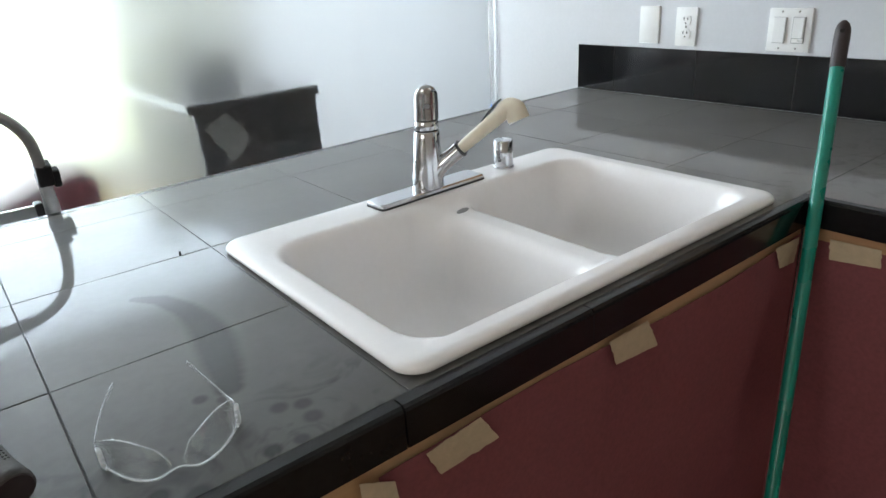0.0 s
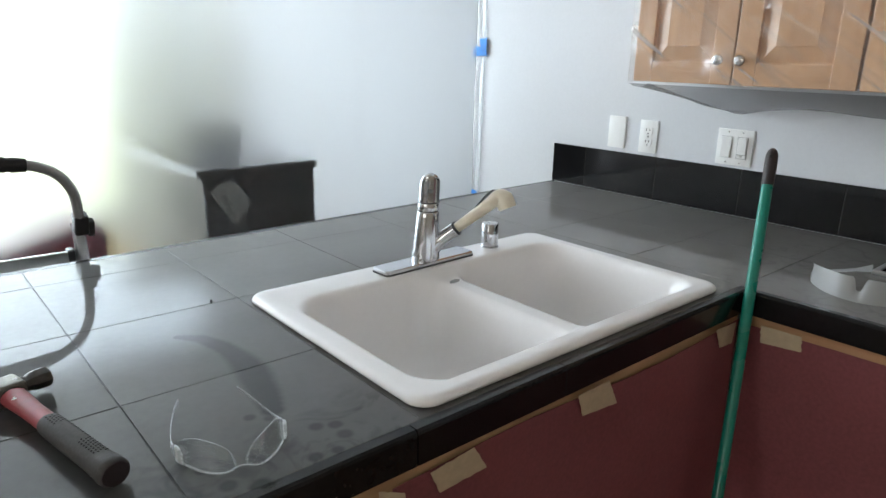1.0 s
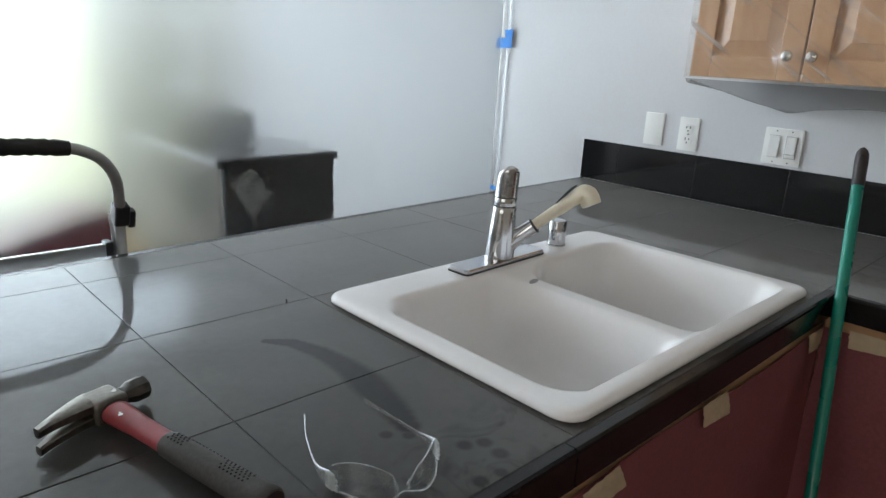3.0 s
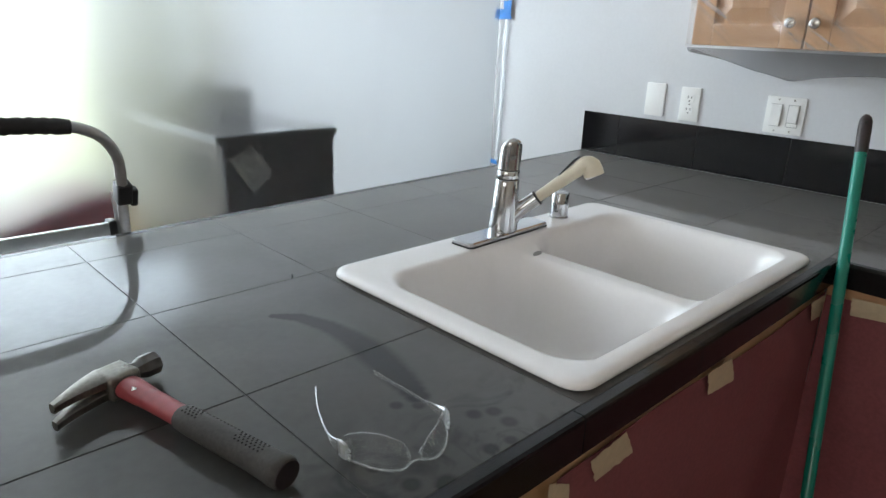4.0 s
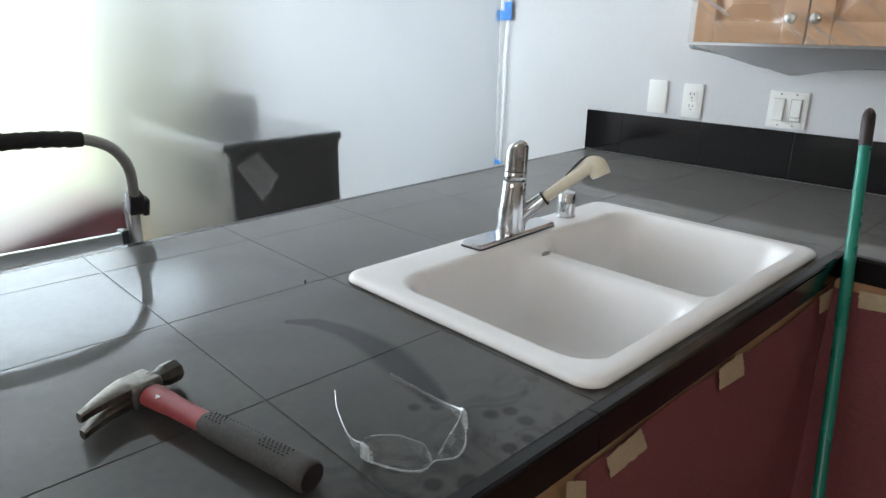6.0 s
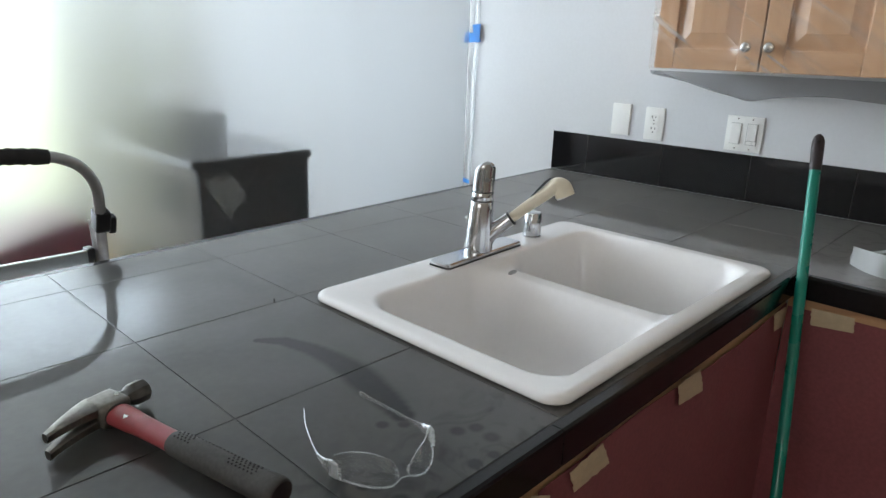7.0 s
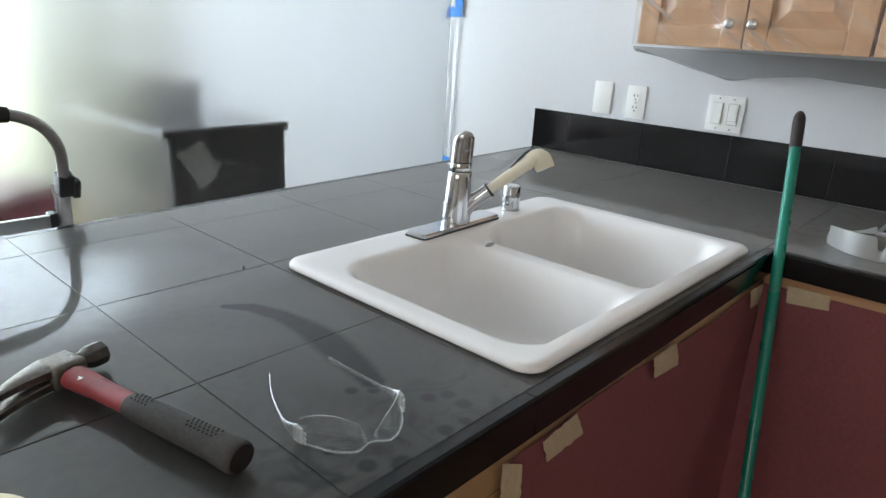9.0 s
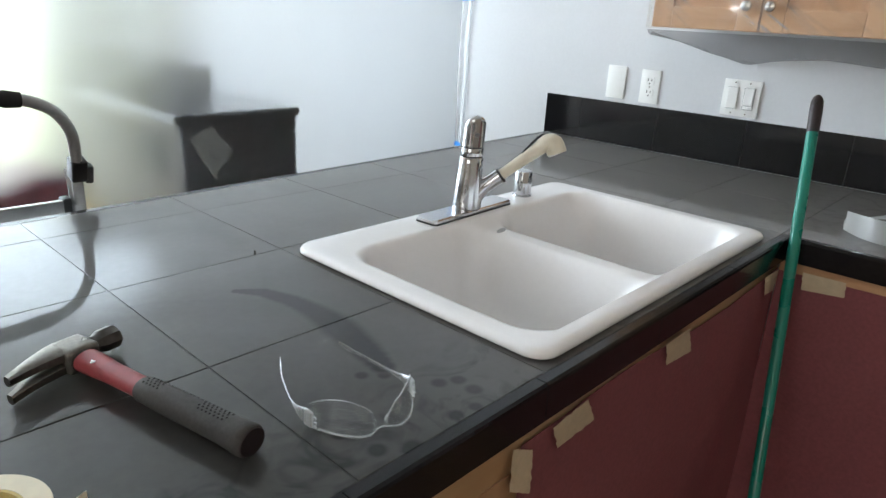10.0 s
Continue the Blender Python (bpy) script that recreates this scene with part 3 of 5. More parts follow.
# ---- living area behind the plastic ----
def dresser():
    d = thing("dresser", "dark espresso wood dresser with pale open front behind plastic sheeting", "dresser", at=(0.640, 1.91, 0))
    x0, x1, y0, y1, zt = 0.385, 0.857, 1.500, 2.34, 0.968
    o = Matrix.Translation((-0.640, -1.91, 0))
    part("end_panel", moved(box(x0 + 0.004, x1, y0, y0 + 0.025, 0.0, zt - 0.03, 0.003), o), M_DARKWOOD, d)
    part("end_panel", moved(box(x0 + 0.004, x1, y1 - 0.025, y1, 0.0, zt - 0.03, 0.003), o), M_DARKWOOD, d)
    part("back_panel", moved(box(x1 - 0.015, x1 - 0.002, y0 + 0.025, y1 - 0.025, 0.05, zt - 0.03), o), M_DARKWOOD, d)
    part("top", moved(box(x0 - 0.015, x1 + 0.015, y0 - 0.004, y1 + 0.012, zt - 0.03, zt, 0.004), o), M_DARKWOOD, d)
    part("top_veneer", moved(box(x0 - 0.008, x1 + 0.008, y0 + 0.004, y1 + 0.006, zt - 0.001, zt + 0.0015, 0.0006), o), M_LACQUER, d, "polished dark wood veneer")
    for y in (y0 + 0.025, y0 + 0.44, y1 - 0.085):
        part("stile", moved(box(x0, x0 + 0.03, y, y + 0.06, 0.05, zt - 0.03, 0.003), o), M_PALE, d, "pale laminate upright")
    for z in (0.05, 0.55, 0.888):
        part("rail", moved(box(x0 + 0.002, x0 + 0.028, y0 + 0.085, y1 - 0.085, z, z + 0.05, 0.003), o), M_PALE, d, "pale laminate rail")
    part("shelf", moved(box(x0 + 0.03, x1 - 0.02, y0 + 0.025, y1 - 0.025, 0.58, 0.60), o), M_DARKWOOD, d)
    for y in (y0 + 0.088, y0 + 0.503):
        # dark panel fills the opening and stands for the shade inside it
        part("recess_panel", moved(box(x0 + 0.010, x0 + 0.026, y, y + (0.349 if y < y0 + 0.2 else 0.276), 0.735, 0.884, 0.003), o), M_RECESS, d, "dark panel standing in for the shaded recess")
        part("lower_panel", moved(box(x0 + 0.006, x0 + 0.026, y, y + (0.349 if y < y0 + 0.2 else 0.276), 0.602, 0.730, 0.002), o), M_PALE, d, "pale laminate panel")
    return d


dresser()
card = part("paper_sheet", moved(prism([(-0.092, 0.053), (0.0, -0.092), (0.078, -0.002), (-0.004, 0.098)], 0, 0.004, 0.0),
            pose(0.504, 1.496, 0.832, 90, 0, 0)), M_CARD)
tagged(card, "grey paper sheet taped diagonally to dark dresser end", "paper")


def stereo():
    s = thing("stereo", "dark box-shaped stereo standing on the dresser top", "stereo", at=(0.52, 1.99, 0.9705))
    part("body", box(-0.17, 0.185, -0.15, 0.15, 0.008, 0.122, 0.01), M_STEREO, s)
    part("front_panel", box(-0.176, -0.17, -0.12, 0.12, 0.03, 0.105, 0.003), M_RECESS, s)
    for x in (-0.15, 0.16):
        for y in (-0.1, 0.1):
            part("foot", moved(lathe([(0, 0), (0.015, 0), (0.015, 0.009), (0, 0.009)], 12), pose(x, y, 0)), M_FOAM, s)


stereo()


def sofa():
    s = thing("sofa", "dark red fabric sofa with rounded back behind plastic", "sofa", at=(-0.9, 2.01, 0))
    part("seat", box(-0.85, 0.85, -0.38, 0.42, 0.12, 0.44, 0.05, 4), M_FABRIC, s, smooth=True)
    back = moved(prism([(-0.95, 0.12), (0.955, 0.12), (0.955, 0.79), (0.91, 0.825), (0.84, 0.82), (0.62, 0.755), (0.35, 0.68), (-0.10, 0.63), (-0.95, 0.63)], -0.12, 0.12), pose(0, -0.36, 0, 90, 0, 0))
    bmesh.ops.bevel(back, geom=list(back.edges), offset=0.03, segments=4, affect="EDGES", profile=0.6, clamp_overlap=True)
    part("backrest", back, M_FABRIC, s, smooth=True)
    for x in (-0.93, 0.76):
        part("armrest", box(x, x + 0.17, -0.40, 0.42, 0.1, 0.60, 0.06, 4), M_FABRIC, s, smooth=True)
    for x in (-0.85, 0.85):
        for y in (-0.36, 0.36):
            part("leg", moved(lathe([(0, 0), (0.02, 0), (0.028, 0.14), (0, 0.14)], 12), pose(x, y, 0)), M_DARKWOOD, s)


sofa()


def bookcase():
    b = thing("bookcase", "tall grey-brown bookcase against the far wall", "bookcase", at=(1.13, YN - 0.16, 0))
    part("side_panel", box(-0.27, -0.245, -0.12, 0.14, 0, 2.3, 0.003), M_SHELF, b)
    part("side_panel", box(0.245, 0.27, -0.12, 0.14, 0, 2.3, 0.003), M_SHELF, b)
    part("back_panel", box(-0.245, 0.245, 0.12, 0.14, 0.02, 2.3), M_SHELF, b)
    for k in range(8):
        z = 0.06 + 0.315 * k
        part("shelf", box(-0.245, 0.245, -0.115, 0.12, z, z + 0.025, 0.002), M_SHELF, b)
    return b


bookcase()


def step_stool():
    s = thing("step_stool", "grey tubular step stool with padded handrail beside the counter", "step stool", at=(-0.40, 0.97, 0))
    o = Vector((0.398, -0.978, -0.006))
    right = [(-0.155, 0.862, 0.90), (-0.160, 0.845, 0.96), (-0.163, 0.825, 1.02), (-0.172, 0.805, 1.075), (-0.198, 0.79, 1.118), (-0.235, 0.782, 1.142), (-0.28, 0.778, 1.152)]
    left = [(-0.80 - x, y, z) for x, y, z in right][::-1]
    path = [Vector(p) + o for p in smooth_path(right + [(-0.40, 0.775, 1.158)] + left)]
    part("handrail", tube(path, 0.0115, 16), M_TUBE, s, smooth=True)
    grip = [Vector(p) + o for p in smooth_path([(-0.262, 0.779, 1.150), (-0.33, 0.776, 1.157), (-0.40, 0.775, 1.159), (-0.47, 0.776, 1.157), (-0.538, 0.779, 1.150)], 8)]
    rad = [0.016 + 0.0012 * math.cos(k * 2.4) for k in range(len(grip))]
    rad[0] = rad[-1] = 0.0145
    part("grip", tube(grip, rad, 18), M_FOAM, s, "black ribbed foam grip", True)
    for sx in (1, -1):
        x = 0.24 * sx
        part("leg", tube([(x, -0.10, 0.98), (x, -0.112, 0.90), (x + 0.02 * sx, -0.12, 0.015)], 0.0155, 16), M_TUBE, s, smooth=True)
        part("leg", tube([(x, 0.10, 0.68), (x + 0.02 * sx, 0.28, 0.015)], 0.012, 14), M_TUBE, s, smooth=True)
        part("clamp", moved(box(-0.016, 0.016, -0.018, 0.018, -0.025, 0.025, 0.006, 3), pose(x, -0.138, 0.985, 18, 0, 0)), M_BLACK, s, "black plastic clamp", True)
        part("lever", moved(box(-0.006, 0.010, -0.012, 0.012, -0.030, 0.012, 0.005, 2), pose(x + 0.019 * sx, -0.140, 0.982, 18, 0, 0)), M_BLACK, s)
        for y, dx in ((-0.12, 0.02), (0.28, 0.02)):
            part("rubber_foot", moved(lathe([(0, 0), (0.02, 0), (0.018, 0.03), (0, 0.03)], 14), pose(x + dx * sx, y, 0)), M_FOAM, s)
    part("platform", box(-0.215, 0.21, -0.115, 0.10, 0.68, 0.705, 0.004), M_FOAM, s, "dark ribbed platform")
    part("platform_edge", box(-0.222, 0.217, -0.131, -0.116, 0.888, 0.918, 0.003), M_ALU, s, "bright aluminium edge strip")
    part("edge_cap", box(0.205, 0.222, -0.134, -0.10, 0.884, 0.922, 0.005), M_BLACK, s)
    for z in (0.32, 0.6):
        part("step", box(-0.24, 0.24, -0.12, 0.06, z, z + 0.025, 0.005), M_FOAM, s)


step_stool()

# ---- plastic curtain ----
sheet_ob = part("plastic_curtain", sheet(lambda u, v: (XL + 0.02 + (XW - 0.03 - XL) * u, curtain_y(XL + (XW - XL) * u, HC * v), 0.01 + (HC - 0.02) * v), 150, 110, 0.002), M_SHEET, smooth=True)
sheet_ob.visible_shadow = False
tagged(sheet_ob, "milky plastic sheeting hung as a dust curtain", "plastic sheet")
M_HEM = clear("folded_plastic", (0.96, 0.97, 0.98), 0.02, 0.4, 0.3, 12.0, 0.20, (1, 1, 0.15), 0.25)
hem = part("plastic_hem", sheet(lambda u, v: (XW - 0.006 - 0.004 * math.sin(9 * u), YP - 0.056 + 0.056 * u + 0.012 * noise.noise((2.0, 0.5, 3.1 * v * HC)), 0.01 + (HC - 0.02) * v), 8, 60, 0.0012), M_HEM, smooth=True)
tagged(hem, "folded edge of clear plastic sheeting along the wall", "plastic sheet")


def tape_piece(name, mat, corners, label, category, group, thick=0.0006, lift=0.0):
    """A strip of tape through four corners, slightly curled."""
    a, b, c, d = (Vector(p) for p in corners)
    n = (b - a).cross(d - a).normalized()
    ob = part(name, sheet(lambda u, v: a.lerp(b, u).lerp(d.lerp(c, u), v) + n * (lift + 0.0025 * noise.noise((9 * u, 7 * v, a.x * 9)) + 0.002 * v * v)
                          + (b - a) * 0.02 * noise.noise((3.0, 14 * v, a.y * 7)) * (1 if u > 0.5 else -1), 8, 8, thick), mat, smooth=True)
    return tagged(ob, label, category, group)


for c, lab in ((((XW - 0.010, 1.243, 1.398), (XW - 0.010, 1.345, 1.394), (XW - 0.010, 1.330, 1.440), (XW - 0.010, 1.258, 1.432)), "torn blue tape strip holding the plastic to the wall"),
               (((XW - 0.012, 1.250, 1.402), (XW - 0.012, 1.284, 1.420), (XW - 0.012, 1.292, 1.468), (XW - 0.012, 1.246, 1.472)), "torn blue tape strip holding the plastic to the wall"),
               (((XW - 0.010, 1.275, 0.778), (XW - 0.010, 1.322, 0.780), (XW - 0.010, 1.318, 0.799), (XW - 0.010, 1.279, 0.796)), "blue tape strip low on the plastic edge")):
    tape_piece("blue_tape", M_BLUE, c, lab, "tape", "tape on the plastic", lift=-0.001)

# ---- tiled countertop ----
HX0, HX1, HY0, HY1 = 0.032, 0.818, -0.252, 0.254     # sink cut-out
XMIN = -1.5375
counter = thing("countertop", "dark grey glossy tiled countertop, dusty and smudged", "countertop", at=(0, 0, ZC))
DOWN = Matrix.Translation((0, 0, -ZC))
bed = bmesh.new()
for x0, x1, y0, y1 in ((XMIN + 0.01, HX0, YF + 0.012, 0.66), (HX1, XB, YF + 0.012, 0.66), (HX0, HX1, YF + 0.012, HY0),
                       (HX0, HX1, HY1, 0.66), (XC + 0.012, XB, -2.3, YF + 0.012)):
    box(x0, x1, y0, y1, 0.872, ZC - 0.0012, bm=bed)
strip = prism([(XMIN + 0.01, 0.66), (XB, 0.66), (XB, back_edge(XB) - 0.012), (XMIN + 0.01, back_edge(XMIN) - 0.012)], 0.872, ZC - 0.0012)
part("back_bed", moved(strip, DOWN), M_GROUT, counter)
part("grout_bed", moved(bed, DOWN), M_GROUT, counter)


def cut(x0, x1, y0, y1):
    """The outline of a tile less the sink cut-out, or None."""
    if x1 <= HX0 or x0 >= HX1 or y1 <= HY0 or y0 >= HY1:
        return [(x0, y0), (x1, y0), (x1, y1), (x0, y1)]
    inx, iny = x0 >= HX0 and x1 <= HX1, y0 >= HY0 and y1 <= HY1
    if inx and iny:
        return None
    if inx:
        return cut(x0, x1, y0, HY0) if y0 < HY0 else cut(x0, x1, HY1, y1)
    if iny:
        return cut(x0, HX0, y0, y1) if x0 < HX0 else cut(HX1, x1, y0, y1)
    hx, hy = (HX0 if x0 < HX0 else HX1), (HY0 if y0 < HY0 else HY1)
    a, b = (x0, x1) if x0 < HX0 else (x1, x0)
    c, d = (y0, y1) if y0 < HY0 else (y1, y0)
    return [(a, c), (b, c), (b, hy), (hx, hy), (hx, d), (a, d)]


G = 0.0008
shared = {}


def tile(x0, x1, y0, y1):
    outline = cut(x0 + G, x1 - G, y0 + G, y1 - G)
    if not outline:
        return
    if y1 > 0.7:
        outline = [(x, back_edge(x) - 0.0205 if y > 0.7 else y) for x, y in outline]
    cx, cy = sum(p[0] for p in outline) / len(outline), sum(p[1] for p in outline) / len(outline)
    local = [(round(x - cx, 5), round(y - cy, 5)) for x, y in outline]
    key = tuple(local)
    lift = 0.0003 * noise.noise((cx * 7, cy * 7, 0.3))
    if key not in shared:
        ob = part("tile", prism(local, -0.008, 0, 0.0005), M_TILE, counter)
        shared[key] = ob.data
    else:
        ob = new("tile", shared[key])
        ob.parent = counter
    ob.location = (cx, cy, lift)


xs = [k * S for k in range(-5, 6)] + [XB]
ys = [YF + 0.0215, 0.0, S, 2 * S, 0.8]
for x0, x1 in zip(xs, xs[1:]):
    for y0, y1 in zip(ys, ys[1:]):
        tile(x0, x1, y0, y1)
lx = [XC + 0.0215, 4 * S, XB]
ly = [YF + 0.0215 - S * k for k in range(7)]
for x0, x1 in zip(lx, lx[1:]):
    for y0, y1 in zip(ly, ly[1:]):
        tile(x0, x1, y1, y0)


def edge_piece(length):
    """A cap tile: its face looks to -y, its length runs along x."""
    prof = [(0.0, -0.053), (0.0, -0.006), (0.0015, -0.002), (0.005, 0.0008), (0.0205, 0.0004), (0.0205, -0.008), (0.009, -0.008), (0.009, -0.053)]
    bm = bmesh.new()
    a = [bm.verts.new((-length / 2, y, z)) for y, z in prof]
    b = [bm.verts.new((length / 2, y, z)) for y, z in prof]
    for k in range(len(prof)):
        bm.faces.new((a[k], a[(k + 1) % len(prof)], b[(k + 1) % len(prof)], b[k]))
    bm.faces.new(a[::-1])
    bm.faces.new(b)
    return bm


edge_mesh = {}


def edge(m, length):
    key = round(length, 4)
    if key not in edge_mesh:
        ob = part("edge_tile", edge_piece(length), M_EDGE, counter, "black glazed edge cap")
        edge_mesh[key] = ob.data
    else:
        ob = new("edge_tile", edge_mesh[key])
        ob.parent = counter
        ob["label"] = "black glazed edge cap"
    ob.matrix_basis = m


cuts = [XMIN] + [-0.022 + 0.3075 * k for k in range(-4, 3)] + [XC + 0.0205]
for a, b in zip(cuts, cuts[1:]):
    edge(pose((a + b) / 2, YF, 0), b - a - 0.0022)
cuts = [YF - 0.0002 - 0.3075 * k for k in range(7)]
for a, b in zip(cuts, cuts[1:]):
    edge(pose(XC, (a + b) / 2, 0, 0, 0, -90), abs(b - a) - 0.0022)
for k in range(11):
    x0, x1 = XMIN + k * S, min(XMIN + (k + 1) * S, XB)
    edge(pose((x0 + x1) / 2, back_edge((x0 + x1) / 2), 0, 0, 0, 180 + math.degrees(math.atan(0.043))), x1 - x0 - 0.0018)

# ---- backsplash ----
splash = thing("backsplash", "black glossy tile backsplash along the wall", "backsplash", at=(XB, 0, ZC))
ZB = 0.152
part("grout_bed", box(0.0012, XW - XB + 0.001, -2.3, YB - 0.002, 0.001, ZB - 0.002), M_JOINT, splash)
yb = [YB, 0.675] + [0.675 - 0.3075 * k for k in range(1, 10)]
for a, b in zip(yb, yb[1:]):
    part("tile", box(0, 0.008, b + 0.0008, a - 0.0008, 0.002, ZB, 0.0012, 1), M_SPLASH, splash)

# ---- sink ----
def sink():
    bm = bmesh.new()
    ox0, ox1, oy0, oy1 = 0.006, 0.844, -0.279, 0.280

    def loop(x0, x1, y0, y1, r, z):
        return [bm.verts.new((x, y, z)) for x, y in round_rect(x0, x1, y0, y1, max(r, 0.004), 10)]

    def bridge(a, b):
        n = len(a)
        for k in range(n):
            bm.faces.new((a[k], a[(k + 1) % n], b[(k + 1) % n], b[k]))

    rows = [(0.007, 0.0006), (0.0015, 0.0028), (0.0, 0.0048), (0.0, 0.0085), (0.0012, 0.0115), (0.0038, 0.0145), (0.0075, 0.0163), (0.013, 0.0172), (0.022, 0.0174), (0.032, 0.0172)]
    rims = [loop(ox0 + d, ox1 - d, oy0 + d, oy1 - d, 0.036 - d * 0.7, ZC + z) for d, z in rows]
    for a, b in zip(rims, rims[1:]):
        bridge(a, b)
    lip = [(0.0165, 0.0170), (0.013, 0.0164), (0.009, 0.0150), (0.005, 0.0120), (0.001, 0.0070), (-0.003, -0.001), (-0.007, -0.012), (-0.013, -0.04), (-0.021, -0.09),
           (-0.031, -0.130), (-0.044, -0.158), (-0.064, -0.176), (-0.09, -0.184), (-0.13, -0.187)]
    tops = []
    for x0, x1, y0, y1 in ((0.056, 0.402, -0.241, 0.174), (0.461, 0.798, -0.241, 0.174)):
        loops = [loop(x0 - d, x1 + d, y0 - d, y1 + d, 0.065 + d * 0.5, ZC + z) for d, z in lip]
        for a, b in zip(loops, loops[1:]):
            bridge(a, b)
        bm.faces.new(loops[-1])
        tops.append(loops[0])
    edges = []
    for lp in (rims[-1], *tops):
        for k in range(len(lp)):
            e = bm.edges.get((lp[k], lp[(k + 1) % len(lp)])) or bm.edges.new((lp[k], lp[(k + 1) % len(lp)]))
            edges.append(e)
    bmesh.ops.triangle_fill(bm, use_beauty=True, edges=edges)
    # the divider sags a little between the bowls
    for v in bm.verts:
        if 0.358 < v.co.x < 0.505 and v.co.z > ZC - 0.05 and -0.262 < v.co.y < 0.190:
            ends = min(1.0, (v.co.y + 0.262) / 0.05, (0.190 - v.co.y) / 0.05)
            across = max(0.0, 1 - abs(v.co.x - 0.4315) / 0.0735)
            v.co.z -= 0.022 * ends * ends * (3 - 2 * ends) * min(1.0, across * 2.2)
    near = sorted((v.co.copy() for v in bm.verts if v.co.z > ZC - 0.02), key=lambda c: (c.xy - Vector((0.428, 0.128))).length)[:3]
    top = (Vector((0.428, 0.128, max(c.z for c in near))), Vector((0, -0.22, 1)).normalized())
    th = thing("sink", "white enamelled cast-iron double-bowl sink set into the counter", "sink", at=(0.427, 0, ZC))
    bm.normal_update()
    part("basin", moved(bm, Matrix.Translation((-0.427, 0, -ZC))), M_SINK, th, smooth=True)
    bad = moved(prism([(0.016 * math.cos(a), 0.006 * math.sin(a)) for a in (2 * math.pi * k / 24 for k in range(24))], 0, 0.0012, 0.0003), Matrix.Translation(top[0] + Vector((-0.427, 0, 0.0008 - ZC))) @ top[1].to_track_quat("Z", "Y").to_matrix().to_4x4() @ pose(0, 0, 0, 0, 0, 8))
    part("maker_badge", bad, M_BADGE, th, "small grey oval badge")
    return th


sink()

# ---- faucet ----
def faucet():
    z0 = 0.0183
    body = thing("faucet", "chrome single-lever kitchen faucet with cream pull-out sprayer", "faucet", at=(0.420, 0.224, ZC + z0))
    plate = [(x, y) for x, y in round_rect(-0.130, 0.130, -0.029, 0.029, 0.010, 4)]
    plate = [(x * 1.02 - 0.002 - 0.044 * y, y * 0.97 - 0.002 + 0.044 * x) for x, y in plate]
    part("deck_plate", prism(plate, 0, 0.010, 0.003), M_CHROME, body, smooth=True)
    part("gasket", prism([(x * 1.012, y * 1.04) for x, y in plate], -0.001, 0.002), M_BLACK, body)
    part("body", lathe([(0, 0.010), (0.0318, 0.010), (0.0324, 0.013), (0.0316, 0.03), (0.0284, 0.075), (0.0258, 0.110), (0.0250, 0.121), (0.0240, 0.1225), (0, 0.1225)], 40), M_CHROME, body, smooth=True)
    part("seam_ring", lathe([(0, 0.122), (0.0234, 0.122), (0.0234, 0.1255), (0, 0.1255)], 40), M_BLACK, body)
    part("collar", lathe([(0, 0.125), (0.0236, 0.125), (0.0242, 0.1265), (0.0238, 0.1405), (0.0232, 0.142), (0, 0.142)], 40), M_CHROME, body, smooth=True)
    part("seam_ring", lathe([(0, 0.1415), (0.0226, 0.1415), (0.0226, 0.1445), (0, 0.1445)], 40), M_BLACK, body)
    # lever cap: an upright barrel cut by a slanting oval face towards the sink
    cap = bmesh.new()
    rings = []
    fwd = Vector((-0.55, -0.83))
    for k in range(17):
        t = k / 16
        ring = []
        for j in range(40):
            a = 2 * math.pi * j / 40
            x, y = math.cos(a), math.sin(a)
            f = x * fwd.x + y * fwd.y
            high = 0.067 - 0.036 * ((1 - f) / 2) ** 1.6
            r = 0.0238 * (1.0 - 0.12 * t ** 2 - 0.66 * max(0.0, (t - 0.5) / 0.5) ** 2.4)
            lean = 0.0085 * t * t - 0.010 * max(0.0, -f) * t ** 1.5
            ring.append(cap.verts.new((r * x + fwd.x * lean, r * y + fwd.y * lean, 0.1445 + high * math.sin(t * math.pi / 2) ** 0.9)))
        rings.append(ring)
    for a, b in zip(rings, rings[1:]):
        for j in range(40):
            cap.faces.new((a[j], a[(j + 1) % 40], b[(j + 1) % 40], b[j]))
    cap.faces.new(rings[-1])
    cap.faces.new(rings[0][::-1])
    part("lever_cap", cap, M_CHROME, body, "rounded chrome lever cap", True)
    emblem = moved(prism([(0.0065 * math.cos(a), 0.0042 * math.sin(a)) for a in (2 * math.pi * k / 20 for k in range(20))], 0, 0.0010, 0.0003),
                   Matrix.Translation((-0.0146, -0.0222, 0.172)) @ Vector((-0.55, -0.83, 0.04)).to_track_quat("Z", "Y").to_matrix().to_4x4())
    part("emblem", emblem, M_BADGE, body)
    # spout branch and sprayer
    a, d = Vector((0.005, -0.004, 0.034)), Vector((0.100, -0.126, 0.136)).normalized()
    pts = [a + d * s for s in (0.0, 0.016, 0.024, 0.034, 0.050, 0.068, 0.078)]
    part("spout_arm", tube(pts, [0.027, 0.0225, 0.0195, 0.0172, 0.0160, 0.0162, 0.0166], 28), M_CHROME, body, smooth=True)
    part("spout_ring", tube([a + d * s for s in (0.0775, 0.0820)], 0.0172, 28), M_BLACK, body)
    wand = [a + d * s for s in (0.080, 0.098, 0.125, 0.150, 0.172)]
    tip = a + d * 0.197
    out = Vector((0.22, -0.50, -1.0)).normalized()
    wand += [tip + Vector((0, 0, 0.001)), tip + out * 0.010 + d * 0.010, tip + out * 0.022 + d * 0.011, tip + out * 0.030 + d * 0.010]
    sm = smooth_path(wand, 6)
    n = len(sm)
    rad = []
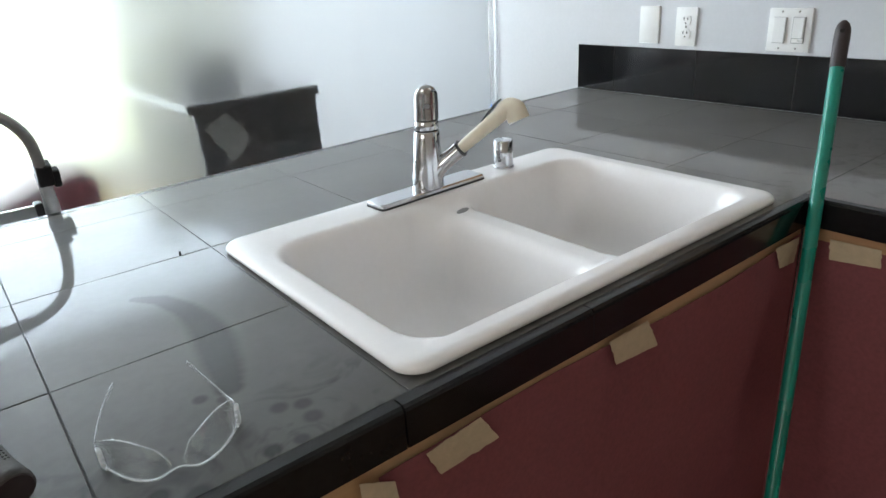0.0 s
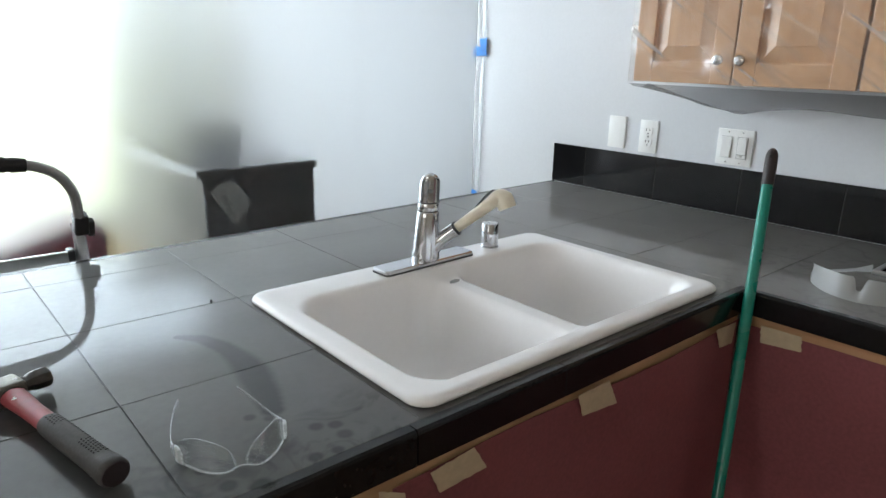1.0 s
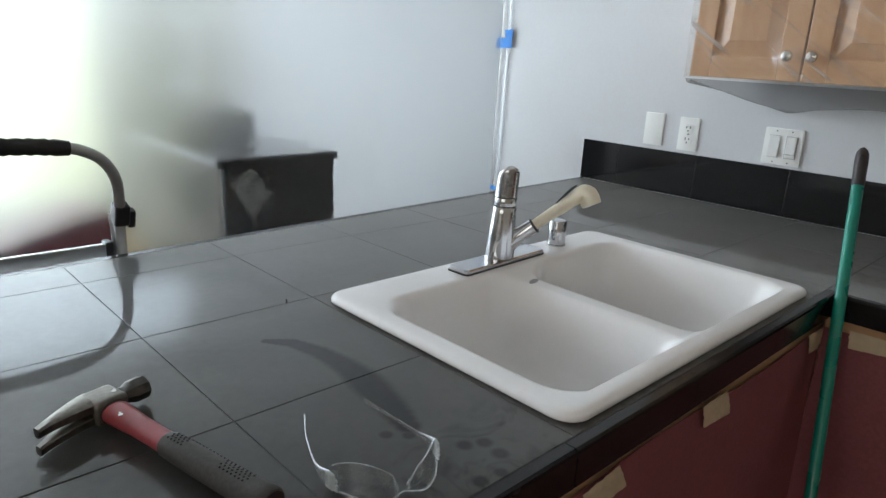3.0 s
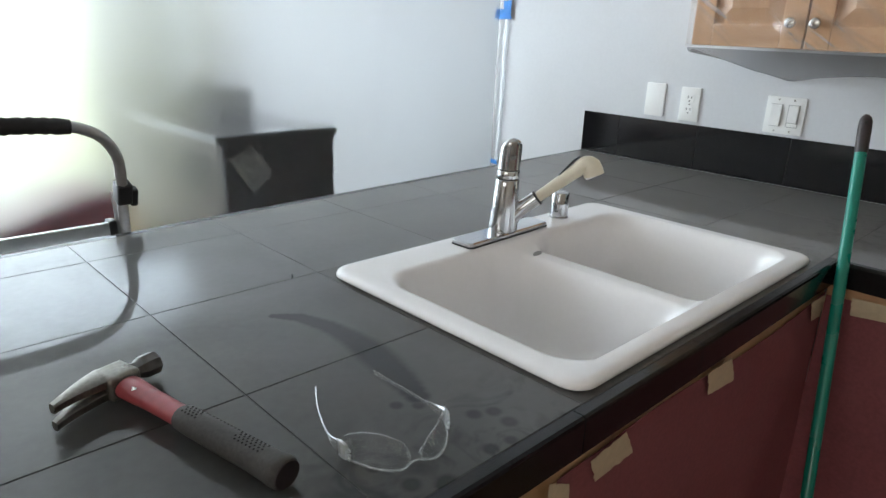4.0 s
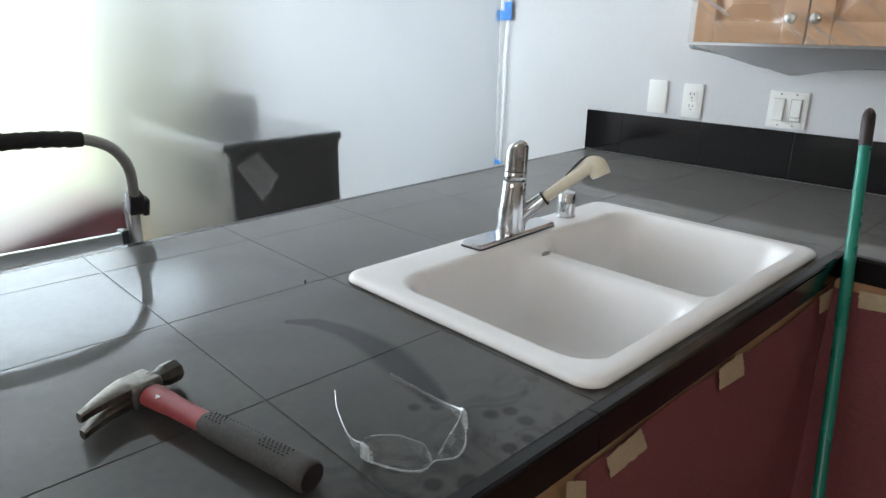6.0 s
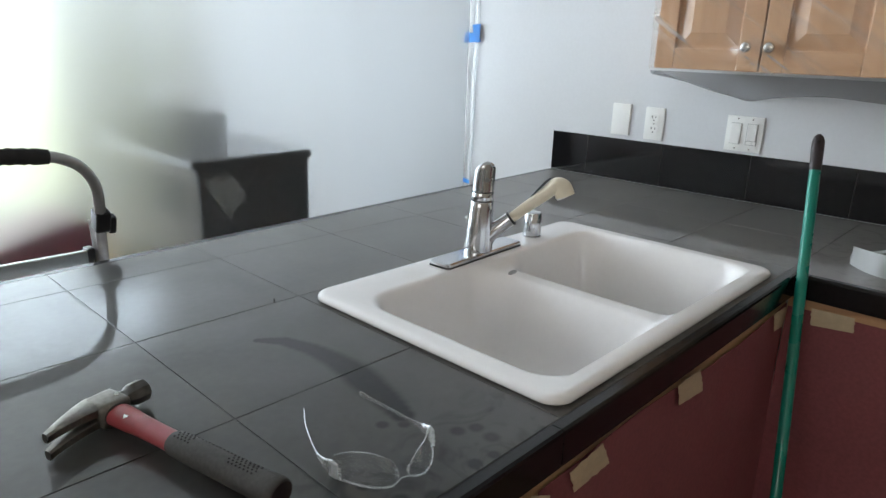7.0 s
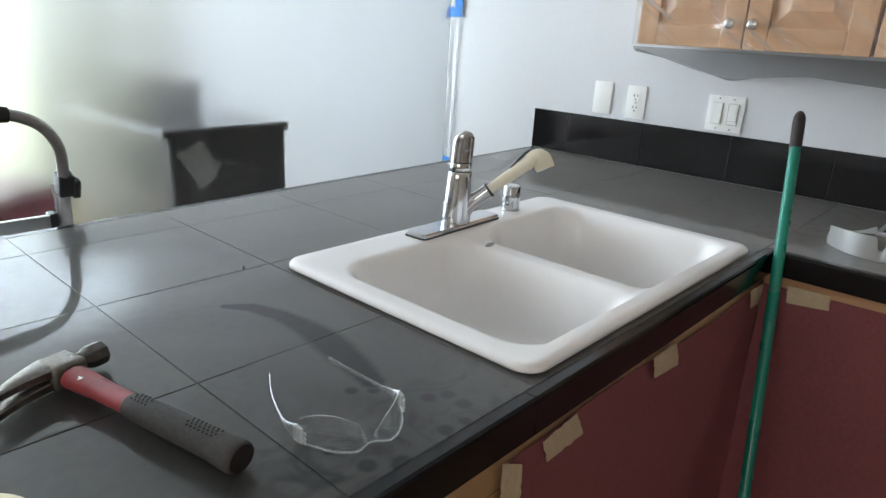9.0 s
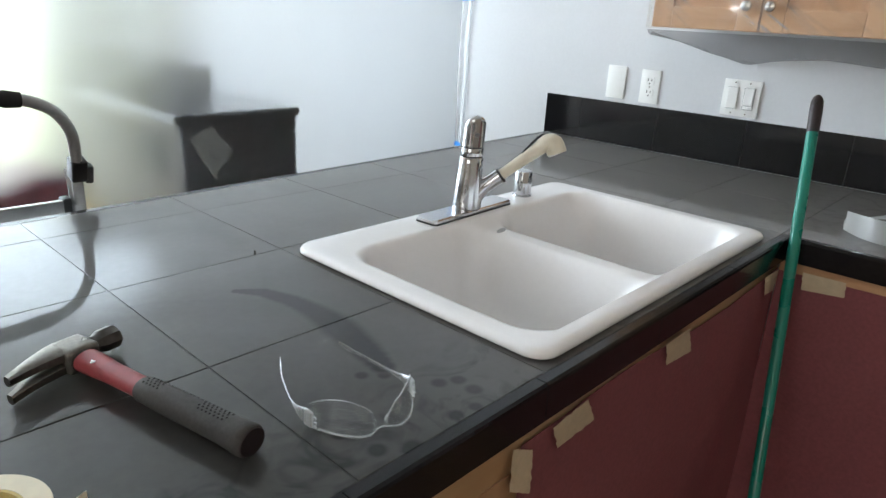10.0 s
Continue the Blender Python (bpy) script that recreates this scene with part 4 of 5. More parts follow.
    for k in range(n):
        t = k / (n - 1)
        rad.append(0.0112 + 0.0034 * min(1, t / 0.5) + 0.0062 * max(0.0, min(1, (t - 0.5) / 0.25)))
    spray = part("sprayer", tube(sm, rad, 30), M_CREAM, body, "cream plastic pull-out spray head", True)
    part("spray_face", tube([sm[-1] - out * 0.001, sm[-1] + out * 0.0015], 0.0185, 24), M_PLATE, spray)
    top = (Vector((0, 0, 1)) - d * d.z).normalized()
    btn = [a + d * s + top * o for s, o in ((0.142, 0.0135), (0.154, 0.0160), (0.170, 0.0192), (0.187, 0.0222), (0.199, 0.0215))]
    part("trigger", tube(btn, [0.0025, 0.0042, 0.0050, 0.0050, 0.003], 12, 0.55), M_BLACK, spray, "black rubber trigger strip", True)
    # the whole faucet stands a touch out of plumb
    for ob in body.children:
        if ob.name.split(".")[0] not in ("deck_plate", "gasket"):
            for v in ob.data.vertices:
                v.co.x, v.co.y = v.co.x + 0.028 * v.co.z, v.co.y - 0.028 * v.co.z
    for ob in spray.children:
        for v in ob.data.vertices:
            v.co.x, v.co.y = v.co.x + 0.028 * v.co.z, v.co.y - 0.028 * v.co.z
    return body


faucet()
gap = thing("air_gap", "polished chrome dishwasher air gap cap on the sink deck", "air gap", at=(0.636, 0.233, ZC + 0.018))
part("base_ring", lathe([(0, 0), (0.0235, 0), (0.0235, 0.003), (0, 0.003)], 32), M_CHROME, gap)
part("cap", lathe([(0, 0.003), (0.0212, 0.003), (0.0215, 0.006), (0.0210, 0.057), (0.0195, 0.0605), (0.0160, 0.0622), (0, 0.0626)], 36), M_CHROME, gap, smooth=True)
part("vent_slot", moved(box(-0.003, 0.003, -0.0222, -0.0205, 0.006, 0.014, 0.0006), pose(0, 0, 0, 0, 0, 150)), M_SLOT, gap)

# ---- base cabinets under their paper ----
cab = thing("base_cabinet", "maple base cabinets of the peninsula, mostly covered in paper", "cabinet", at=(0, 0, 0))
fy = YF + 0.013
part("top_rail", box(XMIN + 0.02, XC + 0.01, fy, fy + 0.02, 0.80, 0.866, 0.002), M_MAPLE_X, cab)
part("end_stile", box(XMIN + 0.02, XMIN + 0.08, fy, fy + 0.02, 0.1, 0.798, 0.002), M_MAPLE, cab)
part("front_panel", box(XMIN + 0.085, XC + 0.01, fy + 0.004, fy + 0.018, 0.1, 0.798), M_MAPLE, cab)
part("stile", box(-0.125, -0.07, fy - 0.001, fy + 0.003, 0.1, 0.799, 0.001), M_MAPLE, cab)
part("back_panel", box(XMIN + 0.02, XW - 0.002, 0.60, 0.62, 0.0, 0.868), M_WHITE, cab)
part("end_panel", box(XMIN + 0.02, XMIN + 0.04, fy + 0.022, 0.598, 0.0, 0.868), M_MAPLE, cab)
part("toe_kick", box(XMIN + 0.08, XC + 0.08, fy + 0.07, fy + 0.085, 0.0, 0.1), M_BLACK, cab)
part("bottom_panel", box(XMIN + 0.05, XC, fy + 0.022, 0.59, 0.1, 0.118), M_MAPLE_X, cab)
cab2 = thing("base_cabinet", "maple base cabinets below the wall counter, covered in paper", "cabinet", at=(0, 0, 0))
fx = XC + 0.013
part("top_rail", box(fx, fx + 0.02, -2.28, YF + 0.01, 0.80, 0.866, 0.002), M_MAPLE_H, cab2)
part("front_panel", box(fx + 0.004, fx + 0.018, -2.28, YF + 0.01, 0.1, 0.798), M_MAPLE, cab2)
part("toe_kick", box(fx + 0.07, fx + 0.085, -2.28, YF + 0.08, 0.0, 0.1), M_BLACK, cab2)
part("bottom_panel", box(fx + 0.02, XW - 0.01, -2.28, YF + 0.01, 0.1, 0.118), M_MAPLE_H, cab2)


def paper_front(u, v):
    x, z = -0.058 + (XC + 0.007 + 0.058) * u, 0.03 + (0.838 + 0.006 * math.sin(7 * u) - 0.03) * v
    return (x, fy - 0.005 - 0.006 * (1 - v) - 0.003 * noise.noise((4 * x, 1, 3 * z)) - 0.0015 * noise.noise((14 * x, 5, 5 * z)), z)


def paper_side(u, v):
    y, z = YF + 0.007 - 1.9 * u, 0.03 + (0.836 + 0.004 * math.sin(9 * u) - 0.03) * v
    return (fx - 0.005 - 0.006 * (1 - v) - 0.003 * noise.noise((4 * y, 8, 3 * z)) - 0.0015 * noise.noise((14 * y, 2, 5 * z)), y, z)


tagged(part("rosin_paper", sheet(paper_front, 60, 40, 0.0006), M_PAPER, smooth=True), "dull red rosin paper taped over the cabinet fronts", "paper", "protective paper")
tagged(part("rosin_paper", sheet(paper_side, 80, 40, 0.0006), M_PAPER, smooth=True), "dull red rosin paper taped over the side cabinets", "paper", "protective paper")
ty = fy - 0.0125
for c in (((0.000, ty, 0.842), (0.082, ty, 0.850), (0.112, ty, 0.803), (0.020, ty, 0.800)),
          ((0.320, ty, 0.852), (0.407, ty, 0.852), (0.440, ty, 0.796), (0.340, ty, 0.806)),
          ((0.780, ty, 0.850), (0.868, ty, 0.846), (0.866, ty, 0.796), (0.812, ty, 0.800)),
          ((-0.086, ty, 0.852), (-0.043, ty, 0.830), (-0.036, ty, 0.758), (-0.082, ty, 0.786))):
    tape_piece("masking_tape", M_MASK, c, "torn beige masking tape strip holding the red paper", "tape", "tape on the paper", lift=-0.001)
tx = fx - 0.0125
for y0 in (-0.352, -0.64, -0.97):
    tape_piece("masking_tape", M_MASK, ((tx, y0, 0.846), (tx, y0 - 0.085, 0.848), (tx, y0 - 0.088, 0.814), (tx, y0 - 0.004, 0.806)),
               "torn beige masking tape strip holding the red paper", "tape", "tape on the paper", lift=0.001)

# ---- wall plates ----
def plate(name, label, y, w, z=1.135, h=0.114):
    t = thing(name, label, "wall plate", at=(XW, y, z))
    part("plate", box(-0.006, 0.001, -w / 2, w / 2, -h / 2, h / 2, 0.0025, 2), M_PLATE, t, smooth=True)
    return t


plate("blank_plate", "plain white blank wall plate above the backsplash", 0.547, 0.073, 1.138)
out = plate("outlet", "white duplex power outlet above the backsplash", 0.414, 0.072, 1.134)
for z in (0.020, -0.020):
    face = part("socket", moved(prism(round_rect(-0.017, 0.017, -0.014, 0.014, 0.009, 5), 0, 0.003, 0.0006), pose(-0.0055, 0, z, 0, -90, 0) @ pose(0, 0, 0, 0, 0, 90)), M_PLATE, out)
    for y, h in ((0.0065, 0.0085), (-0.0065, 0.007)):
        part("slot", box(-0.0092, -0.0080, y - 0.0012, y + 0.0012, z + 0.001 - h / 2 + 0.003, z + 0.004 + h / 2), M_SLOT, face)
    part("ground_hole", moved(lathe([(0, 0), (0.0024, 0), (0.0024, 0.001), (0, 0.001)], 10), pose(-0.0082, 0, z - 0.0085, 0, -90, 0)), M_SLOT, face)
part("screw", moved(lathe([(0, 0), (0.003, 0), (0.002, 0.0012), (0, 0.0014)], 12), pose(-0.006, 0, 0, 0, -90, 0)), M_NICKEL, out)
M_GAP = material("shaded_gap", (0.45, 0.45, 0.44), 0.5)
sw = plate("light_switch", "white double switch plate with rocker and slider dimmer", 0.098, 0.118, 1.132, 0.114)
part("rocker", moved(box(-0.004, 0.003, -0.0165, 0.0165, -0.033, 0.033, 0.0015), pose(-0.008, 0.026, 0, 0, 3, 0)), M_PLATE, sw)
part("rocker_gap", box(-0.0067, -0.0058, 0.0085, 0.0435, -0.0345, 0.0345), M_GAP, sw)
part("dimmer_gap", box(-0.0067, -0.0058, -0.0435, -0.0085, -0.0345, 0.0345), M_GAP, sw)
part("dimmer_paddle", moved(box(-0.004, 0.003, -0.0125, 0.0165, -0.020, 0.033, 0.0015), pose(-0.0075, -0.028, 0, 0, 2, 0)), M_PLATE, sw)
part("dimmer_base", box(-0.0095, -0.006, -0.0415, -0.0110, -0.0325, -0.022, 0.001), M_PLATE, sw)
part("slider_knob", box(-0.0125, -0.008, -0.030, -0.022, -0.030, -0.0245, 0.0008), M_PLATE, sw)
for y in (-0.023, 0.023):
    for z in (-0.048, 0.048):
        part("screw", moved(lathe([(0, 0), (0.0028, 0), (0.002, 0.001), (0, 0.0012)], 12), pose(-0.006, y, z, 0, -90, 0)), M_NICKEL, sw)

# ---- wall cabinets ----
XD, ZD0, ZD1 = 1.240, 1.335, 2.17


def door(parent, y0, y1, knob_y):
    """A raised-panel door between y0 > y1, its face at XD looking to -x."""
    d = thing("door", "", "")
    d.parent = parent
    w, t, r = y0 - y1, 0.020, 0.058
    e = part("stile", box(XD, XD + t, y0 - r, y0, ZD0, ZD1, 0.003), M_MAPLE, d)
    part("stile", box(XD, XD + t, y1, y1 + r, ZD0, ZD1, 0.003), M_MAPLE, d)
    part("rail", box(XD + 0.0006, XD + t, y1 + r, y0 - r, ZD0, ZD0 + r, 0.003), M_MAPLE_H, d)
    part("rail", box(XD + 0.0006, XD + t, y1 + r, y0 - r, ZD1 - r, ZD1, 0.003), M_MAPLE_H, d)
    bm = bmesh.new()
    a0, a1, c0, c1 = y1 + r - 0.004, y0 - r + 0.004, ZD0 + r - 0.004, ZD1 - r + 0.004
    rings = []
    for ins, x in ((0, 0.012), (0.008, 0.013), (0.012, 0.0125), (0.042, 0.004), (0.046, 0.0025)):
        rings.append([bm.verts.new((XD + x, y, z)) for y, z in ((a0 + ins, c0 + ins), (a1 - ins, c0 + ins), (a1 - ins, c1 - ins), (a0 + ins, c1 - ins))])
    for p, q in zip(rings, rings[1:]):
        for k in range(4):
            bm.faces.new((p[k], p[(k + 1) % 4], q[(k + 1) % 4], q[k]))
    bm.faces.new(rings[-1])
    bk = [bm.verts.new((XD + 0.016, v.co.y, v.co.z)) for v in rings[0]]
    for k in range(4):
        bm.faces.new((bk[k], bk[(k + 1) % 4], rings[0][(k + 1) % 4], rings[0][k]))
    bm.faces.new(bk)
    part("raised_panel", bm, M_MAPLE, d)
    part("knob", moved(lathe([(0, 0), (0.0065, 0), (0.0055, 0.010), (0.008, 0.013), (0.0135, 0.016), (0.0145, 0.020), (0.012, 0.0245), (0.006, 0.0265), (0, 0.027)], 24),
                       pose(XD, knob_y, 1.399, 0, -90, 0)), M_NICKEL, d, "round brushed nickel knob", True)
    return d


def wall_cabinet(y0, y1, knobs):
    c = thing("wall_cabinet", "honey maple wall cabinet with raised-panel doors under clear film", "cabinet", "wall cabinets")
    part("body", box(XD + 0.022, XW - 0.001, y1, y0, ZD0 + 0.004, ZD1, 0.002), M_MAPLE, c)
    mid = (y0 + y1) / 2
    door(c, y0 - 0.001, mid + 0.002, knobs[0])
    door(c, mid - 0.002, y1 + 0.001, knobs[1])


wall_cabinet(0.267, -0.335, (0.001, -0.059))
wall_cabinet(-0.341, -0.943, (-0.608, -0.668))


def film_front(u, v):
    y, z = 0.275 - 1.24 * u, 1.333 + 0.85 * v
    k = 0.016 * sum(math.exp(-((y - ky) ** 2 + (z - 1.399) ** 2) / 0.0016) for ky in (0.001, -0.059, -0.608, -0.668))
    return (XD - 0.010 - k - 0.004 * noise.noise((3 * y + 4 * z, 2.0, 9 * z - 7 * y)) - 0.003 * noise.noise((11 * y + 13 * z, 4.0, 3 * z - 3 * y)), y, z)


def film_under(u, v):
    y0, y1 = 0.271 - 1.23 * u, 0.435 - 1.39 * u
    zw = float(np.interp(y1, (-0.96, -0.34, -0.12, 0.02, 0.10, 0.19, 0.306, 0.435), (1.252, 1.252, 1.268, 1.252, 1.234, 1.256, 1.284, 1.318)))
    sag = 0.012 * math.sin(math.pi * v)
    free = math.sin(math.pi * v)
    return (XD - 0.012 + (XW - 0.004 - XD + 0.012) * v, y0 + (y1 - y0) * v + 0.010 * free * noise.noise((7 * u, 3 * v, 1.0)),
            1.328 + (zw - 1.328) * v ** 0.85 - sag + 0.010 * free * noise.noise((9 * u, 4 * v, 5.0)))


def film_side(u, v):
    return (XD - 0.008 + (XW - 0.004 - XD + 0.006) * u, 0.279 + 0.11 * u * (0.35 + 0.65 * v) + 0.010 * noise.noise((8 * u, 1.0, 2 * v)), 1.330 + 0.84 * v)


# grey tint also puts the cabinets' shade on the wall into this film
M_UNDER = clear("shade_toned_film", (0.60, 0.60, 0.605), 0.010, 0.35, 0.3, 16.0, 0.08, (1, 2.5, 1), 0.14)
film = thing("plastic_film", "clear creased plastic film masking the wall cabinets", "plastic film")
part("front_film", sheet(film_front, 120, 80), M_FILM, film, smooth=True)
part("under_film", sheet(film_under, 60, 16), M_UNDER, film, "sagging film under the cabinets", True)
part("side_film", sheet(film_side, 10, 40), M_FILM, film, smooth=True)
for o in film.children:
    o.visible_shadow = o.name.startswith("under")

# ---- green pole leaning in the counter's inner corner ----
pole = thing("broom_pole", "green enamelled broom pole with dark rubber grip leaning on the counter", "pole", at=(0, 0, 0))
P0, PD = Vector((0.8765, YF - 0.0165, ZC)), Vector((0.412, 0.176, 1.0))
pt = lambda w: P0 + PD * w
part("shaft", tube([pt(-0.908), pt(-0.45), pt(0.0), pt(0.230)], [0.0118] * 4, 24), M_GREEN, pole, smooth=True)
part("grip", tube([pt(w) for w in (0.221, 0.225, 0.245, 0.268, 0.284, 0.293, 0.298)], [0.0122, 0.0130, 0.0130, 0.0134, 0.0128, 0.0095, 0.004], 22), M_GRIP, pole, "dark brown rubber grip", True)
part("hang_hole", tube([pt(0.282) + Vector((-0.0145, -0.005, 0.002)), pt(0.282) + Vector((-0.0130, -0.004, 0.002))], 0.004, 14), M_SLOT, pole)
part("end_cap", tube([pt(-0.910), pt(-0.89)], 0.0142, 20), M_GRIP, pole)

# ---- hammer ----
def hammer():
    h = thing("hammer", "worn claw hammer with red and grey rubber handle lying on tiles", "hammer", at=(-0.4245, 0.101, ZC))
    # handle: from the head's eye to the butt
    a, b = Vector((0.002, -0.012, 0.020)), Vector((0.063, -0.290, 0.0185))
    at = lambda t: a.lerp(b, t)
    side = (b - a).cross(Vector((0, 0, 1))).normalized()
    part("shaft", tube([at(t) for t in (0.0, 0.07, 0.14, 0.22, 0.34, 0.45)], [0.0170, 0.0166, 0.0158, 0.0142, 0.0138, 0.0138], 20, 0.78), M_RED, h, "scuffed red fibreglass shaft", True)
    part("grip", tube([at(t) for t in (0.415, 0.425, 0.5, 0.62, 0.75, 0.86, 0.93, 0.965, 0.99, 1.0)],
                      [0.0138, 0.0152, 0.0160, 0.0164, 0.0165, 0.0167, 0.0178, 0.0190, 0.0186, 0.0170], 26, 0.92), M_RUBBER, h, "dark grey rubber grip with dimples", True)
    # near-black discs carry the shade inside the grip's small holes
    pit = None
    for row in range(22):
        for col in range(5):
            t = 0.445 + 0.0205 * row + (0.010 if col % 2 else 0)
            if t > 0.92 or (0.53 < t < 0.74 and col):
                continue
            ang = radians(128 - 14 * col)
            rr = float(np.interp(t, (0.425, 0.5, 0.62, 0.75, 0.86, 0.93), (0.0152, 0.0160, 0.0164, 0.0165, 0.0167, 0.0178)))
            c = at(t) + rr * (math.cos(ang) * side + 0.92 * math.sin(ang) * Vector((0, 0, 1)))
            nrm = (math.cos(ang) * side + math.sin(ang) * 1.2 * Vector((0, 0, 1))).normalized()
            if pit is None:
                ob = part("dimple", lathe([(0, 0.0002), (0.0012, 0.0003), (0.0013, -0.001), (0, -0.001)], 8), M_PIT, h)
                pit = ob.data
            else:
                ob = new("dimple", pit)
                ob.parent = h
            ob.matrix_basis = Matrix.Translation(c) @ nrm.to_track_quat("Z", "Y").to_matrix().to_4x4()
    part("butt_cap", tube([at(0.9995), at(1.004)], [0.0168, 0.0160], 24, 0.90), M_GRIP, h)
    # head: along the striking direction
    d = Vector((0.965, 0.262, 0)).normalized()
    up, q = Vector((0, 0, 1)), Vector((-0.262, 0.965, 0)).normalized()
    c0 = Vector((0.0, 0.0, 0.0205))
    part("eye", moved(box(-0.022, 0.019, -0.0245, 0.0165, -0.0160, 0.0160, 0.007, 3), Matrix.Translation(c0) @ pose(0, 0, 0, 0, 0, 15.2)), M_STEEL, h, "scratched steel hammer head", True)
    part("seam", tube([at(0.040), at(0.052)], 0.0174, 20, 0.79), M_SLOT, h)
    part("poll", tube([c0 + d * s for s in (0.012, 0.020, 0.028, 0.033, 0.037, 0.052, 0.056)], [0.0160, 0.0125, 0.0115, 0.0145, 0.0158, 0.0160, 0.0142], 8, 0.95), M_STEEL_DARK, h, "dark steel striking face", True)
    for s in (1, -1):
        pts, wid = [], []
        for k in range(9):
            t = k / 8
            along = -0.012 - 0.076 * t
            pts.append(c0 + d * along + q * (0.002 - 0.010 * t - 0.012 * t * t) + up * s * (0.0072 + 0.0038 * t))
            wid.append(0.0190 - 0.0095 * t)
        bm = bmesh.new()
        rings = []
        for k, p in enumerate(pts):
            th = 0.0082 - 0.0026 * k / 8
            thin = wid[k] * (1 - 0.42 * (k / 8) ** 1.5)
            rings.append([bm.verts.new(p + q * thin * x + up * th * y) for x, y in ((1, 0.6), (0.6, 1), (-0.6, 1), (-1, 0.6), (-1, -0.6), (-0.6, -1), (0.6, -1), (1, -0.6))])
        for r0, r1 in zip(rings, rings[1:]):
            for k in range(8):
                bm.faces.new((r0[k], r0[(k + 1) % 8], r1[(k + 1) % 8], r1[k]))
        bm.faces.new(rings[0][::-1])
        bm.faces.new(rings[-1])
        part("claw", bm, M_STEEL, h, smooth=True)
    for t, o in ((0.13, 0.004), (0.16, -0.001), (0.145, 0.0075)):
        c = at(t) + side * o + Vector((0, 0, 0.0108))
        part("paint_fleck", moved(prism([(0.004 * math.cos(x) * (1 + 0.3 * math.sin(3 * x)), 0.0022 * math.sin(x)) for x in (2 * math.pi * k / 12 for k in range(12))], -0.0004, 0.0004), Matrix.Translation(c) @ pose(0, 0, 0, 0, 0, 35)), M_PLATE, h)


hammer()

# ---- clear safety glasses, lying upside down ----
def safety_glasses(at, turn, lens_mat, rim_mat, frost, label):
    g = thing("safety_glasses", label, "safety glasses", "safety glasses", at=at)
    g.rotation_euler = (0, 0, radians(turn))
    w, dep = 0.068, 0.052

    def curve(s, z=0.0):
        """The brow line, s from -1 to 1, bulging to -y; it leans back as it rises."""
        a = abs(s)
        return Vector((w * (s - 0.06 * s ** 3), -dep * (1 - a ** 2.4) + 0.012 * math.exp(-(s / 0.2) ** 2) + 0.20 * z, z + 0.0022))

    part("brow_bar", tube([curve(-1 + 2 * k / 40) for k in range(41)], [0.0008 + 0.0006 * abs(-1 + 2 * k / 40) for k in range(41)], 10), rim_mat, g, smooth=True)
    for sgn in (1, -1):
        def lobe(u, v, sgn=sgn):
            s = sgn * (0.10 + 0.88 * u)
            h = 0.038 * (0.30 + 0.70 * math.sin(math.pi * (0.14 + 0.80 * (1 - u) ** 0.9)) ** 0.8) * min(1.0, (u + 0.03) * 6) ** 0.5
            return curve(s, 0.001 + h * v)
        part("lens", sheet(lobe, 26, 10, 0.0018), lens_mat, g, "clear wraparound lens", True)
        edge_pts = [lobe(0.0, k / 6) for k in range(7)] + [lobe(k / 18, 1.0) for k in range(1, 19)]
        part("lens_edge", tube(edge_pts, [0.0010 if k < 9 else 0.00045 for k in range(len(edge_pts))], 8), rim_mat, g, smooth=True)
        x = sgn * w * 0.95
        part("nose_pad", tube([lobe(0.0, 0.25) + Vector((0, 0.002, 0)), lobe(0.01, 0.55) + Vector((0, 0.004, 0)), lobe(0.03, 0.85) + Vector((0, 0.003, 0))], [0.0012, 0.0024, 0.0012], 8), rim_mat, g, smooth=True)
        part("hinge", moved(box(-0.0022, 0.0022, -0.005, 0.008, 0.002, 0.021, 0.0018), pose(x, 0.0, 0, 0, 0, -12 * sgn)), frost, g, "ribbed frosted hinge", True)
        for k in range(3):
            part("hinge_rib", moved(box(-0.0012, 0.0012, -0.004, 0.0, 0.003, 0.006, 0.0006), pose(x - 0.002 * sgn, -0.006 - 0.001 * (k % 2), 0.0055 * k, 0, 0, -12 * sgn)), frost, g)
        bow = ((-0.0646, 0.003), (-0.0690, 0.022), (-0.0670, 0.050), (-0.0590, 0.090), (-0.0480, 0.121)) if sgn < 0 else ((0.0646, 0.003), (0.0640, 0.022), (0.0560, 0.052), (0.0440, 0.090), (0.0320, 0.124))
        tp = smooth_path([(bx, by, bz) for (bx, by), bz in zip(bow, (0.012, 0.012, 0.0135, 0.016, 0.019))], 6)
        n = len(tp)
        part("temple", tube(tp, [max(0.0026, 0.0112 - 0.0086 * min(1, 2.5 * k / (n - 1))) + (0.0010 if k > n - 5 else 0) for k in range(n)], 12, 0.32, (1, 0, 0.0)), rim_mat, g, "clear plastic temple arm", True)
    return g


safety_glasses((-0.2275, -0.1985, ZC), -11.5, M_LENS, M_RIM, M_FROST, "clear plastic safety glasses lying upside down on tiles")


